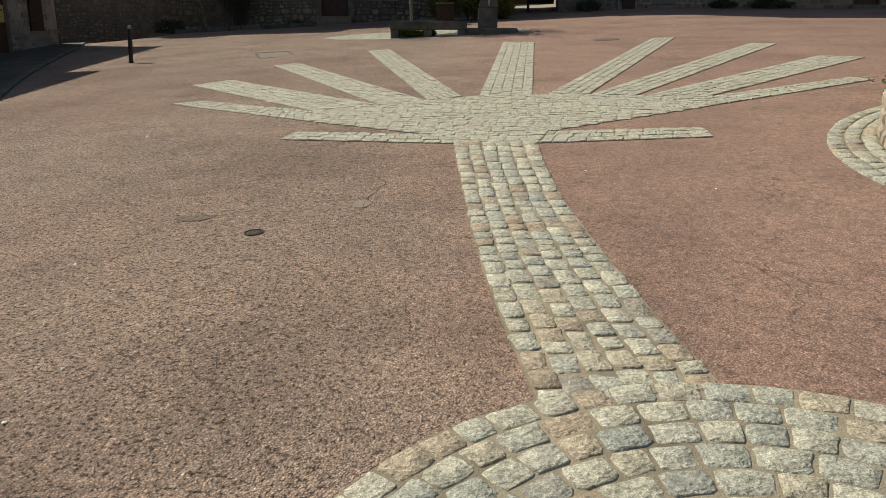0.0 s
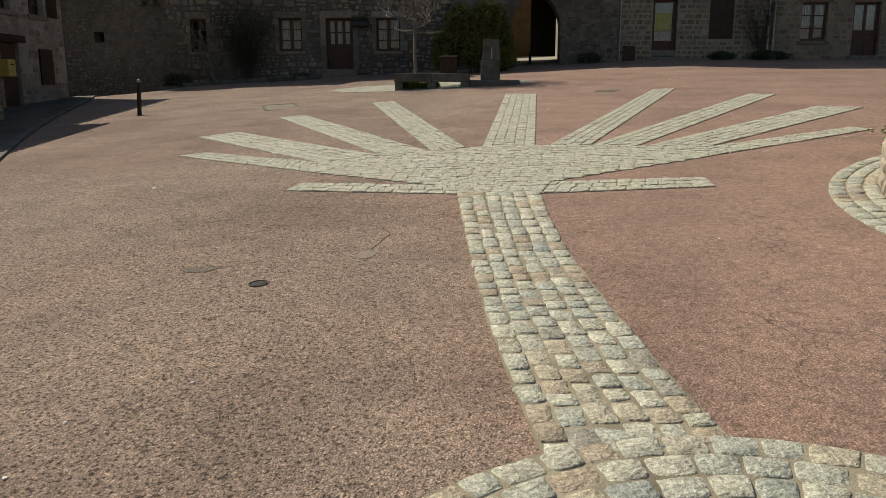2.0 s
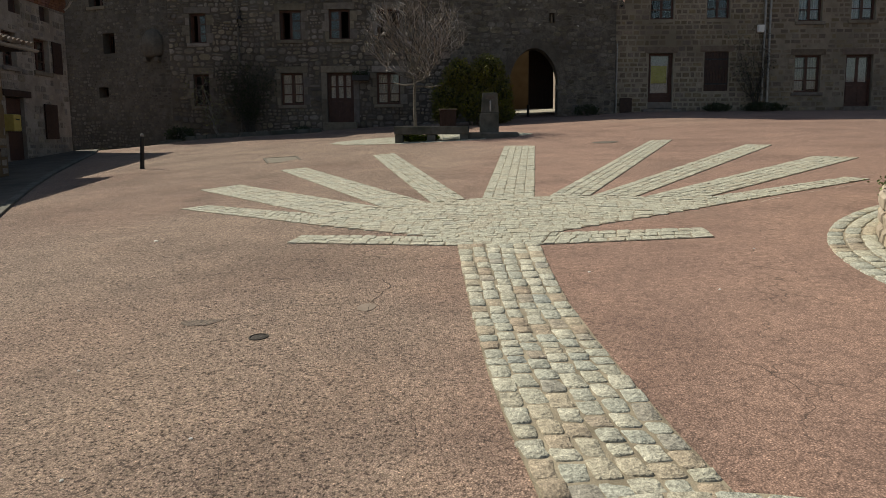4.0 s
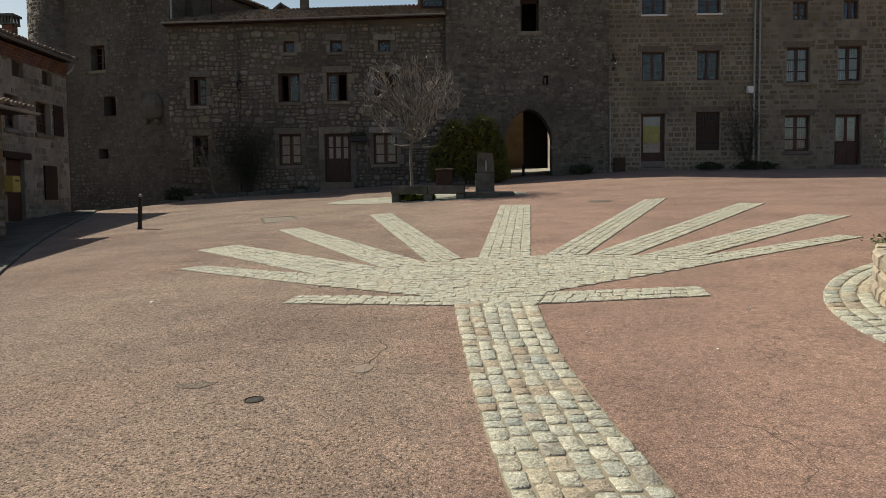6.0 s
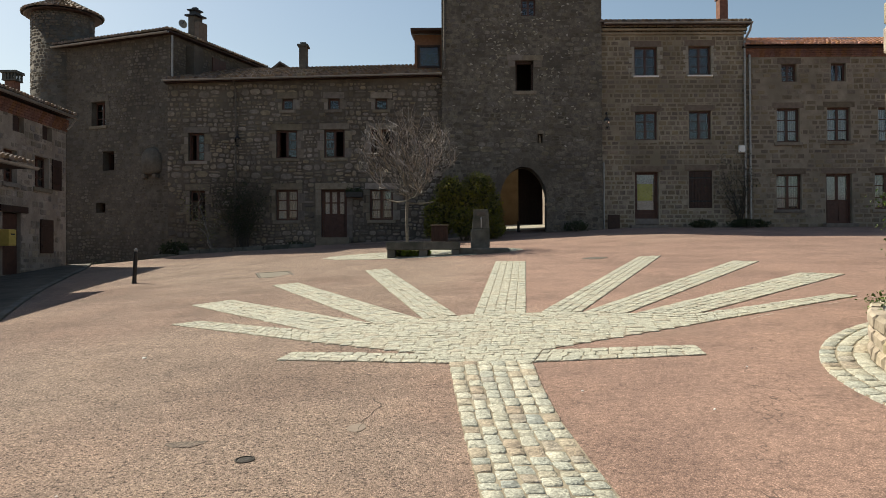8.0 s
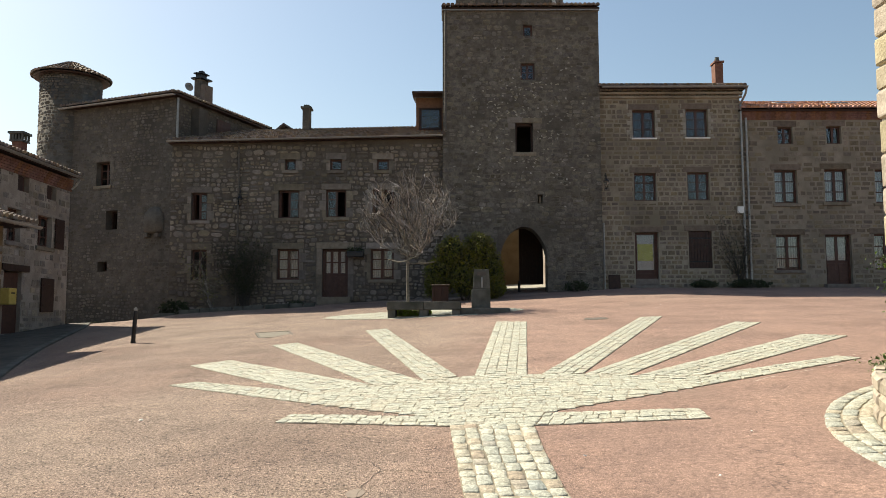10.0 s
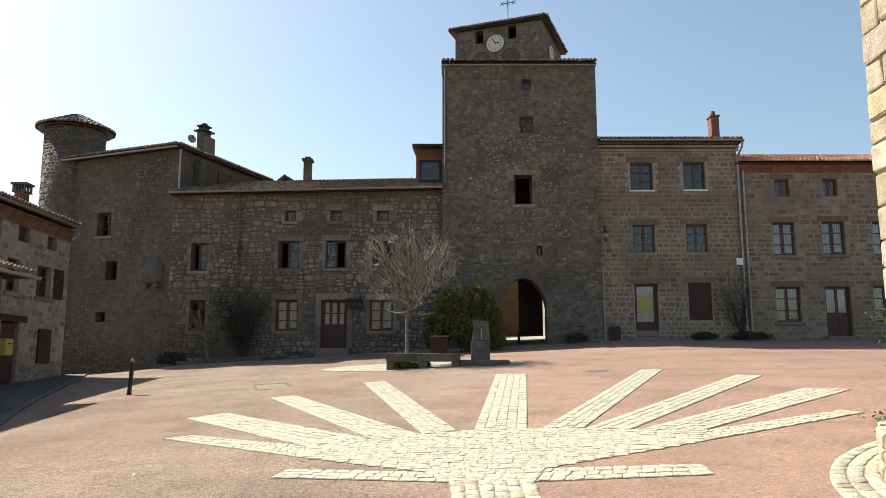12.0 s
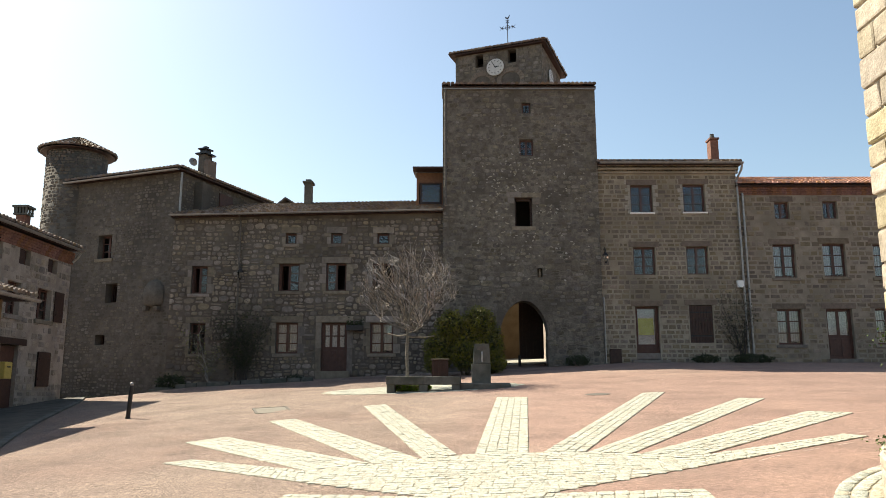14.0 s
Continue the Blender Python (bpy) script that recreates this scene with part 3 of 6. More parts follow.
def window(e, lift, u0, u1, z0, z1, cols=2, rows=3, mat="wood", sill="stone", surround=True, deep=0.17, curtain=False, ajar=()):
    """A wooden casement set back in its opening, with panes, sill and dressed stone surround."""
    w = 0.075
    bm = boxes((u0, u0 + w, deep, deep + 0.07, z0, z1), (u1 - w, u1, deep, deep + 0.07, z0, z1),
               (u0 + w, u1 - w, deep, deep + 0.07, z0, z0 + w), (u0 + w, u1 - w, deep, deep + 0.07, z1 - w, z1))
    du = (u1 - u0) / cols
    for i in range(1, cols):
        box(bm, u0 + i * du - 0.05, u0 + i * du + 0.05, deep + 0.004, deep + 0.06, z0 + w, z1 - w)
    dz = (z1 - z0) / rows
    for i in range(cols):
        if i in ajar:  # casement swung inwards
            a = u0 + i * du + (0.06 if i == 0 else du - 0.1)
            part("casement", boxes((a, a + 0.04, deep + 0.08, deep + 0.08 + du * 0.85, z0 + w, z1 - w)), mat, e, "casement swung open inwards", at=lift)
            continue
        for k in range(1, rows):
            box(bm, u0 + i * du + 0.05, u0 + (i + 1) * du - 0.05, deep + 0.012, deep + 0.05, z0 + k * dz - 0.022, z0 + k * dz + 0.022)
    win = part("window", bm, mat, e, at=lift)
    for i in range(cols):
        for k in range(rows if i not in ajar else 0):
            g = part("pane", boxes((u0 + i * du + 0.04, u0 + (i + 1) * du - 0.04, deep + 0.028, deep + 0.034, z0 + k * dz + 0.014, z0 + (k + 1) * dz - 0.014)), "glass", win)
            g.visible_shadow = False
    if curtain:
        for c in range(cols):
            v, n = [], 14
            for i in range(n + 1):
                x = u0 + du * c + 0.08 + (du - 0.15) * i / n
                y = deep + 0.14 + 0.022 * math.sin(i * 1.7 + c)
                v += [(x, y, z0 + 0.1 + 0.05 * c), (x, y, z1 - 0.06)]
            part("curtain", (v, [(2 * i, 2 * i + 2, 2 * i + 3, 2 * i + 1) for i in range(n)]), "curtain", win, "white lace curtain")
    if surround:
        part("lintel", boxes((u0 - 0.2, u1 + 0.2, -0.03, 0.12, z1 + 0.006, z1 + 0.27), bevel=0.012), "dressed", e, at=lift)
        for s in (0, 1):
            z = z0
            i = s
            while z < z1 - 0.05:
                h = min(0.32 + 0.1 * (i % 2), z1 - z)
                wd = 0.17 + 0.13 * (i % 2)
                a, b = (u0 - wd, u0 - 0.004) if s == 0 else (u1 + 0.004, u1 + wd)
                part("jamb_stone", boxes((a, b, -0.026, 0.1, z + 0.008, z + h - 0.008), bevel=0.01), "dressed", e, at=lift)
                z += h
                i += 1
    if sill == "stone":
        part("sill", boxes((u0 - 0.12, u1 + 0.12, -0.07, deep + 0.02, z0 - 0.14, z0 - 0.004), bevel=0.012), "dressed", e, at=lift)
    elif sill == "white":
        part("sill", boxes((u0 - 0.06, u1 + 0.06, -0.09, deep, z0 - 0.07, z0 - 0.004), bevel=0.008), "white", e, "thin white sill", at=lift)
    return win


def grow(h):
    """An opening with room for its surround stones."""
    return (h[0] - 0.24, h[1] + 0.24, h[2] - 0.14, h[3] + 0.27)


# ---- ground ----
def build_ground():
    xs = [-1500, -300, -80, -40, -25] + [-18 + 1.0 * i for i in range(41)] + [26, 40, 80, 300, 1500]
    ys = [-1500, -300, -60] + [-15 + 1.5 * i for i in range(39)] + [60, 100, 300, 1500]
    v = [(x, y, gz(x, y)) for y in ys for x in xs]
    n = len(xs)
    f = [(j * n + i, j * n + i + 1, (j + 1) * n + i + 1, (j + 1) * n + i) for j in range(len(ys) - 1) for i in range(n - 1)]
    tagged(part("ground", (v, f), "asphalt"), "sloping village square surfaced in worn red-brown asphalt", "ground", kind="structure")


build_ground()


# ---- paved shell, path and roundel ----
def sett(corners, rnd, lift=0.0, proud=0.016):
    """One worn paving sett on four plan corners, with rounded corners and a cushioned top: vertices and faces."""
    v, f = [], []
    cx, cy = sum(c[0] for c in corners) / 4, sum(c[1] for c in corners) / 4
    outline = []
    for i in range(4):
        a, p, b = corners[i - 1], corners[i], corners[(i + 1) % 4]
        c1, c2, out = rnd.uniform(0.05, 0.17), rnd.uniform(0.05, 0.17), rnd.uniform(0.96, 1.05)
        mx, my = (p[0] + b[0]) / 2, (p[1] + b[1]) / 2
        outline += [(p[0] + (a[0] - p[0]) * c1, p[1] + (a[1] - p[1]) * c1), (p[0] + (b[0] - p[0]) * c2, p[1] + (b[1] - p[1]) * c2),
                    (cx + (mx - cx) * out, cy + (my - cy) * out)]
    m = len(outline)
    outline = [(x + rnd.uniform(-0.0045, 0.0045), y + rnd.uniform(-0.0045, 0.0045)) for x, y in outline]
    tilt_x, tilt_y = rnd.uniform(-0.03, 0.03), rnd.uniform(-0.03, 0.03)
    hgt = proud * rnd.uniform(0.85, 1.2)
    for s, dz in ((1.03, -0.004), (0.972, hgt * 0.76), (0.9, hgt * 0.97)):
        for x, y in outline:
            px, py = cx + (x - cx) * s, cy + (y - cy) * s
            v.append((px, py, gz(px, py) + lift + dz + (px - cx) * tilt_x + (py - cy) * tilt_y + (rnd.uniform(-0.002, 0.002) if s < 1 else 0)))
    v.append((cx, cy, gz(cx, cy) + lift + hgt))
    for r in (0, m):
        f += [(r + k, r + (k + 1) % m, r + m + (k + 1) % m, r + m + k) for k in range(m)]
    f += [(2 * m + k, 2 * m + (k + 1) % m, 3 * m) for k in range(m)]
    return v, f


def shrink(q, gap):
    cx, cy = sum(c[0] for c in q) / 4, sum(c[1] for c in q) / 4
    out = []
    for x, y in q:
        d = math.hypot(x - cx, y - cy)
        out.append((x + (cx - x) * gap / d, y + (cy - y) * gap / d))
    return out


def lay(quads, rnd, gap=0.0032, proud=0.0132):
    """Many setts in one mesh."""
    v, f = [], []
    for q in quads:
        a, b = sett(shrink(q, gap), rnd, 0.0, proud)
        n = len(v)
        v += a
        f += [tuple(i + n for i in k) for k in b]
    return v, f


def band(left, right, cols, length, rnd, wob=0.012):
    """Plan corners of setts between two edges given as points, in running rows."""
    def at(edge, s):
        k = min(int(s * (len(edge) - 1)), len(edge) - 2)
        t = s * (len(edge) - 1) - k
        return edge[k][0] + (edge[k + 1][0] - edge[k][0]) * t, edge[k][1] + (edge[k + 1][1] - edge[k][1]) * t

    total = sum(math.dist(a, b) for a, b in zip(left, left[1:]))
    out = []
    for c in range(cols):
        s = -rnd.uniform(0, 0.6) * length / total
        while s < 1:
            e = s + length / total * rnd.uniform(0.78, 1.25)
            if 1 - e < 0.5 * length / total:
                e = 1.0
            a, b = max(0, s), min(1, e)
            s = e
            if b - a < 0.3 * length / total:
                continue
            t0, t1 = c / cols, (c + 1) / cols
            q = []
            for t, p in ((t0, a), (t1, a), (t1, b), (t0, b)):
                l, r = at(left, p), at(right, p)
                w = rnd.uniform(-wob, wob)
                q.append((l[0] + (r[0] - l[0]) * t + w, l[1] + (r[1] - l[1]) * t + w * rnd.uniform(-1, 1)))
            out.append(q)
    return out


def flat(poly, lift):
    """A thin bed that follows the slope."""
    v = [(x, y, gz(x, y) + lift) for x, y in poly] + [(x, y, gz(x, y) - 0.06) for x, y in poly]
    n = len(poly)
    return v, [tuple(range(n))] + [(i, n + i, n + (i + 1) % n, (i + 1) % n) for i in range(n)]


def inside(p, poly):
    r = False
    for (x0, y0), (x1, y1) in zip(poly, poly[1:] + poly[:1]):
        if (y0 > p[1]) != (y1 > p[1]) and p[0] < (x1 - x0) * (p[1] - y0) / (y1 - y0) + x0:
            r = not r
    return r


RAYS = [  # base left, base right, tip right, tip left, columns
    ((-1.61, 9.07), (-1.7, 9.83), (-3.57, 11.27), (-3.91, 11.06), 4),
    ((-1.7, 9.83), (-0.92, 10.14), (-3.79, 13.79), (-4.33, 13.27), 5),
    ((-0.91, 10.14), (-0.3, 10.29), (-3.07, 16.34), (-3.55, 16.06), 4),
    ((-0.26, 10.27), (0.19, 10.48), (-1.37, 18.69), (-1.86, 18.44), 4),
    ((0.42, 10.46), (1.11, 10.28), (2.01, 18.59), (1.31, 19.04), 5),
    ((1.3, 10.29), (1.83, 10.16), (5.13, 18.07), (4.66, 18.22), 4),
    ((1.84, 10.11), (2.36, 9.85), (6.38, 15.51), (6.0, 15.89), 4),
    ((2.47, 9.81), (3.11, 9.46), (6.61, 12.63), (6.13, 13.17), 5),
    ((3.11, 9.46), (2.93, 8.81), (5.51, 10.22), (5.33, 10.5), 4),
    ((0.05, 7.83), (0.06, 7.4), (-1.73, 8.02), (-1.65, 8.41), 3),
    ((0.86, 7.24), (1.01, 7.77), (2.49, 7.6), (2.45, 7.15), 3),
]
CENTRE = [(0.06, 7.4), (0.85, 7.24), (1.01, 7.8), (2.93, 8.81), (3.11, 9.46), (2.38, 9.82), (1.84, 10.11), (1.31, 10.29), (0.42, 10.46), (-0.28, 10.28), (-0.92, 10.14), (-1.7, 9.83), (-1.61, 9.07), (-0.01, 7.78)]
PATH_LEFT = [(0.06, 7.44), (0.09, 6.44), (0.125, 5.42), (0.165, 4.6), (0.195, 4.02), (0.26, 3.29), (0.34, 2.6)]
PATH_RIGHT = [(0.84, 7.28), (0.81, 6.27), (0.81, 5.28), (0.855, 4.5), (0.895, 3.95), (0.965, 3.22), (1.04, 2.64)]
ROUND_C, ROUND_R = (0.8, 1.34), 1.375


def build_shell():
    rnd = random.Random(5)
    e = empty("shell_paving", pose(0.5, 9, 0), "scallop shell of rays laid in pale granite setts in the asphalt", "paving", kind="structure")
    off = pose(-0.5, -9, 0)
    quads = []
    for bl, br, tr, tl, cols in RAYS:
        part("joint_bed", flat([bl, br, tr, tl], 0.0075), "joint_dark", e, at=off)
        q = band([bl, tl], [br, tr], cols, 0.15, rnd, 0.006)
        v = lay(q, rnd, 0.0052, 0.0145)
        tagged(part("setts", v, "sett_far", e, at=off), kind="stuff")
    part("joint_bed", flat(CENTRE, 0.0085), "joint_dark", e, at=off)
    ux, uy = 0.996, -0.09
    local = [(ux * x + uy * y, -uy * x + ux * y) for x, y in CENTRE]
    b = min(p[1] for p in local)
    top = max(p[1] for p in local)
    while b < top - 0.04:
        h = min(rnd.uniform(0.11, 0.14), top - b)
        m = b + h / 2
        cuts = sorted(x0 + (x1 - x0) * (m - y0) / (y1 - y0) for (x0, y0), (x1, y1) in zip(local, local[1:] + local[:1]) if (y0 > m) != (y1 > m))
        for lo, hi in zip(cuts[::2], cuts[1::2]):
            k = max(1, round((hi - lo) / 0.175))
            xs = [lo] + sorted(lo + (hi - lo) * (i + rnd.uniform(-0.25, 0.25)) / k for i in range(1, k)) + [hi]
            for x0, x1 in zip(xs, xs[1:]):
                quads.append([(ux * p - uy * q, uy * p + ux * q) for p, q in ((x0, b), (x1, b), (x1, b + h), (x0, b + h))])
        b += h
    tagged(part("setts", lay(quads, rnd), "sett_far", e, at=off), kind="stuff")


def build_path():
    rnd = random.Random(8)
    e = empty("sett_path", pose(0.5, 5, gz(0.5, 5)), "curving path of six rows of worn grey-green granite setts", "path", kind="structure")
    off = e.matrix_basis.inverted()
    part("joint_bed", flat(PATH_LEFT + PATH_RIGHT[::-1], 0.0102), "joint", e, at=off)
    for q in band(PATH_LEFT, PATH_RIGHT, 6, 0.185, rnd, 0.011):
        part("sett", sett(shrink(q, 0.0085), rnd, proud=0.0165), "sett", e, at=off, smooth=True)


def build_roundel():
    rnd = random.Random(9)
    cx, cy = ROUND_C
    e = empty("sett_roundel", pose(cx, cy, gz(cx, cy)), "round patch of concentric granite setts with sandy joints", "paving", kind="structure")
    off = e.matrix_basis.inverted()
    part("joint_bed", flat([(cx + ROUND_R * math.cos(a * math.pi / 24), cy + ROUND_R * math.sin(a * math.pi / 24)) for a in range(48)], 0.0145), "joint", e, at=off)
    r = ROUND_R
    far = []
    while r > 0.15:
        r0 = r - rnd.uniform(0.128, 0.142)
        a = rnd.uniform(0, 0.3)
        end = a + 2 * math.pi
        while a < end - 0.02:
            b = min(end, a + rnd.uniform(0.14, 0.2) / r)
            q = [(cx + rr * math.cos(t), cy + rr * math.sin(t)) for rr, t in ((r, a), (r, b), (r0, b), (r0, a))]
            if math.sin((a + b) / 2) * r > 0.55:
                part("sett", sett(shrink(q, 0.007), rnd, 0.003, 0.0165), "sett", e, at=off, smooth=True)
            else:
                far.append(q)
            a = b
        r = r0
    tagged(part("setts", lay(far, rnd, 0.009, 0.021), "sett_far", e, at=off), kind="stuff")


# ---- houses ----
def roof(e, lift, u0, u1, y0, z0, y1, z1, seed, mat="tile", over=0.15):
    v = [(u0 - over, y0 + 0.12, z0 - 0.06), (u1 + over, y0 + 0.12, z0 - 0.06), (u1 + over, y1, z1 - 0.1), (u0 - over, y1, z1 - 0.1)]
    v += [(x, y, z + 0.05) for x, y, z in v]
    r = part("roof", (v, [(0, 1, 2, 3), (7, 6, 5, 4), (0, 4, 5, 1), (1, 5, 6, 2), (2, 6, 7, 3), (3, 7, 4, 0)]), "wood_dark", e, at=lift)
    part("soffit", boxes((u0 - over, u1 + over, y0 + 0.14, 0.3, z0 - 0.055, z0 + 0.03)), "wood_dark", e, at=lift)
    part("tiles", tiles(u0 - over, u1 + over, y0 - 0.04, z0 + 0.01, y1, z1 + 0.01, seed), mat, r, "half-round clay roof tiles")
    return r


LONG_SMALL = [(-6.88, -6.41, 7.95, 8.43), (-4.90, -4.40, 7.95, 8.43), (-2.87, -2.35, 7.94, 8.42)]
LONG_MID = [(-10.91, -10.22, 5.76, 6.97), (-7.13, -6.23, 5.86, 7.07), (-5.07, -4.19, 5.88, 7.09), (-3.06, -2.13, 5.88, 7.09)]
LONG_LOW = [(-10.85, -10.18, 3.17, 4.49), (-7.16, -6.21, 3.19, 4.51), (-3.12, -2.13, 3.19, 4.51)]
LONG_DOOR = (-5.21, -4.10, 2.45, 4.51)


def door(e, lift, u0, u1, z0, z1, glass_from, cols, rows, mat="wood", curtain=False):
    """A panelled door with glazing in its upper part, in a fixed frame."""
    d = 0.2
    fr = part("door_frame", boxes((u0, u0 + 0.07, d - 0.03, d + 0.08, z0, z1), (u1 - 0.07, u1, d - 0.03, d + 0.08, z0, z1), (u0 + 0.07, u1 - 0.07, d - 0.03, d + 0.08, z1 - 0.07, z1)), mat, e, at=lift)
    a, b, top = u0 + 0.07, u1 - 0.07, z1 - 0.07
    bm = boxes((a, b, d + 0.01, d + 0.05, z0, glass_from))
    bars = []
    for i in range(cols):
        w = (b - a) / cols
        part("door_panel", boxes((a + i * w + 0.07, a + (i + 1) * w - 0.07, d - 0.008, d + 0.012, z0 + 0.14, glass_from - 0.12), bevel=0.01), mat, e, at=lift)
    for i in range(cols + 1):
        x = a + (b - a) * i / cols
        bars.append(("stile", (max(a, x - 0.06), min(b, x + 0.06), d + 0.002, d + 0.05, glass_from, top)))
    for k in range(rows + 1):
        z = glass_from + (top - glass_from) * k / rows
        bars.append(("glazing_bar", (a, b, d + 0.005, d + 0.046, max(glass_from, z - 0.025), min(top, z + 0.025))))
    leaf = part("door", bm, mat, e, at=lift)
    for name, size in bars:
        part(name, boxes(size), mat, leaf)
    for i in range(cols):
        for k in range(rows):
            w, h = (b - a) / cols, (top - glass_from) / rows
            g = part("pane", boxes((a + i * w + 0.05, a + (i + 1) * w - 0.05, d + 0.022, d + 0.028, glass_from + k * h + 0.02, glass_from + (k + 1) * h - 0.02)), "glass", leaf)
            g.visible_shadow = False
    part("handle", tube(bmesh.new(), [(b - 0.09, d - 0.05, z0 + 1.0), (b - 0.2, d - 0.05, z0 + 1.0)], 0.012), "black", leaf, "dark metal handle")
    if curtain:
        part("curtain", boxes((a + 0.08, b - 0.08, d + 0.09, d + 0.1, glass_from + 0.02, top - 0.03)), "curtain", leaf, "white lace curtain")
    return fr


def build_long_house():
    openings = LONG_SMALL + LONG_MID + LONG_LOW + [LONG_DOOR]
    e, lift = house("stone_house", "long three-storey rubble granite house with brown windows", 0, 33, 0, -11.8, 0.1, 7, 0.8, 9.08, openings, "rubble", "rubble_joint", "rubble", 11)
    # stones give way to the surrounds
    bpy.data.objects.remove([c for c in e.children if c.name.startswith("stonework")][0])
    st = part("stonework", stonework(-11.8, 0.1, 0.8, 9.08, [grow(h) for h in openings], "rubble", 12), "rubble", e, at=lift)
    tagged(st, kind="stuff")
    for h in LONG_SMALL:
        window(e, lift, *h, 1, 1)
    for h, swung in zip(LONG_MID, ((0,), (0,), (1,), (0, 1))):
        window(e, lift, *h, 2, 3, ajar=swung)
    for h in LONG_LOW:
        window(e, lift, *h, 2, 3, curtain=h[0] > -8)
    door(e, lift, *LONG_DOOR, 3.45, 3, 2, curtain=True)
    u0, u1, z0, z1 = LONG_DOOR
    part("lintel", boxes((u0 - 0.25, u1 + 0.25, -0.03, 0.12, z1 + 0.006, z1 + 0.28), bevel=0.012), "dressed", e, at=lift)
    for a, b in ((u0 - 0.24, u0 - 0.004), (u1 + 0.004, u1 + 0.24)):
        part("jamb_stone", boxes((a, b, -0.028, 0.1, 2.3, 3.4), bevel=0.012), "dressed", e, at=lift)
        part("jamb_stone", boxes((a, b, -0.026, 0.1, 3.41, z1), bevel=0.012), "dressed", e, at=lift)
    part("step", boxes((u0 - 0.15, u1 + 0.15, -0.45, 0.2, 2.0, 2.44), bevel=0.02), "dressed", e, at=lift)
    lean = lift @ pose(0.186, 0, -0.03, 0, -1.135, 0)
    roof(e, lean, -11.75, 0.0, -0.35, 9.42, 4.6, 11.0, 13)
    part("gutter", gutter(-11.9, 0.0, -0.46, 9.44), "zinc", e, "grey zinc gutter", at=lean)
    v = [(u, y, z) for y in (-0.02, 0.5) for u, z in ((-11.8, 9.081), (0.1, 9.081), (0.1, 9.34), (-11.8, 9.11))]
    part("wall", (v, [(0, 1, 2, 3), (7, 6, 5, 4), (0, 4, 5, 1), (1, 5, 6, 2), (2, 6, 7, 3), (3, 7, 4, 0)]), "rubble_joint", e, at=lift)
    part("drainpipe", tube(bmesh.new(), [(-8.85, -0.44, 9.16), (-8.85, -0.1, 8.85), (-8.85, -0.09, 2.0)], 0.045), "iron", e, at=lift)
    ch = part("chimney", boxes((-6.74, -6.4, 3.2, 3.75, 9.6, 11.6), bevel=0.02), "tower_joint", e, "slim rendered chimney", at=lift)
    part("chimney_cap", boxes((-6.82, -6.32, 3.13, 3.82, 11.6, 11.68), (-6.7, -6.44, 3.3, 3.7, 11.68, 11.8)), "stone_dark", ch)
    # dormer against the tower
    dm = part("dormer", boxes((-1.2, -1.08, 1.0, 4.0, 9.5, 11.45), (-0.05, 0.0, 1.0, 4.0, 9.5, 11.45), (-1.08, -0.05, 1.0, 1.12, 9.5, 9.98), (-1.08, -0.05, 1.0, 1.12, 10.98, 11.45), (-1.08, -0.05, 3.88, 4.0, 9.5, 11.45), (-1.08, -0.05, 1.12, 3.88, 11.38, 11.45)), "wood_warm", e, "timber dormer", at=lift)
    part("dormer_frame", boxes((-1.05, -0.95, 0.96, 1.1, 9.98, 10.98), (-0.15, -0.05, 0.96, 1.1, 9.98, 10.98), (-0.95, -0.15, 0.96, 1.1, 9.98, 10.07), (-0.95, -0.15, 0.96, 1.1, 10.9, 10.98)), "wood_dark", dm)
    g = part("pane", boxes((-0.95, -0.15, 1.03, 1.036, 10.07, 10.9)), "glass", dm)
    g.visible_shadow = False
    roof(e, lift, -1.25, -0.1, 0.75, 11.52, 4.2, 12.2, 14, over=0.1)


TOWER_WINDOWS = [(3.53, 3.94, 13.83, 14.34), (3.40, 4.02, 11.86, 12.62), (3.14, 3.91, 8.66, 9.95)]
NICHE = (4.07, 4.29, 6.42, 6.81)
ARCH_L, ARCH_R, ARCH_SPRING, ARCH_TOP = 2.45, 4.46, 4.15, 5.42


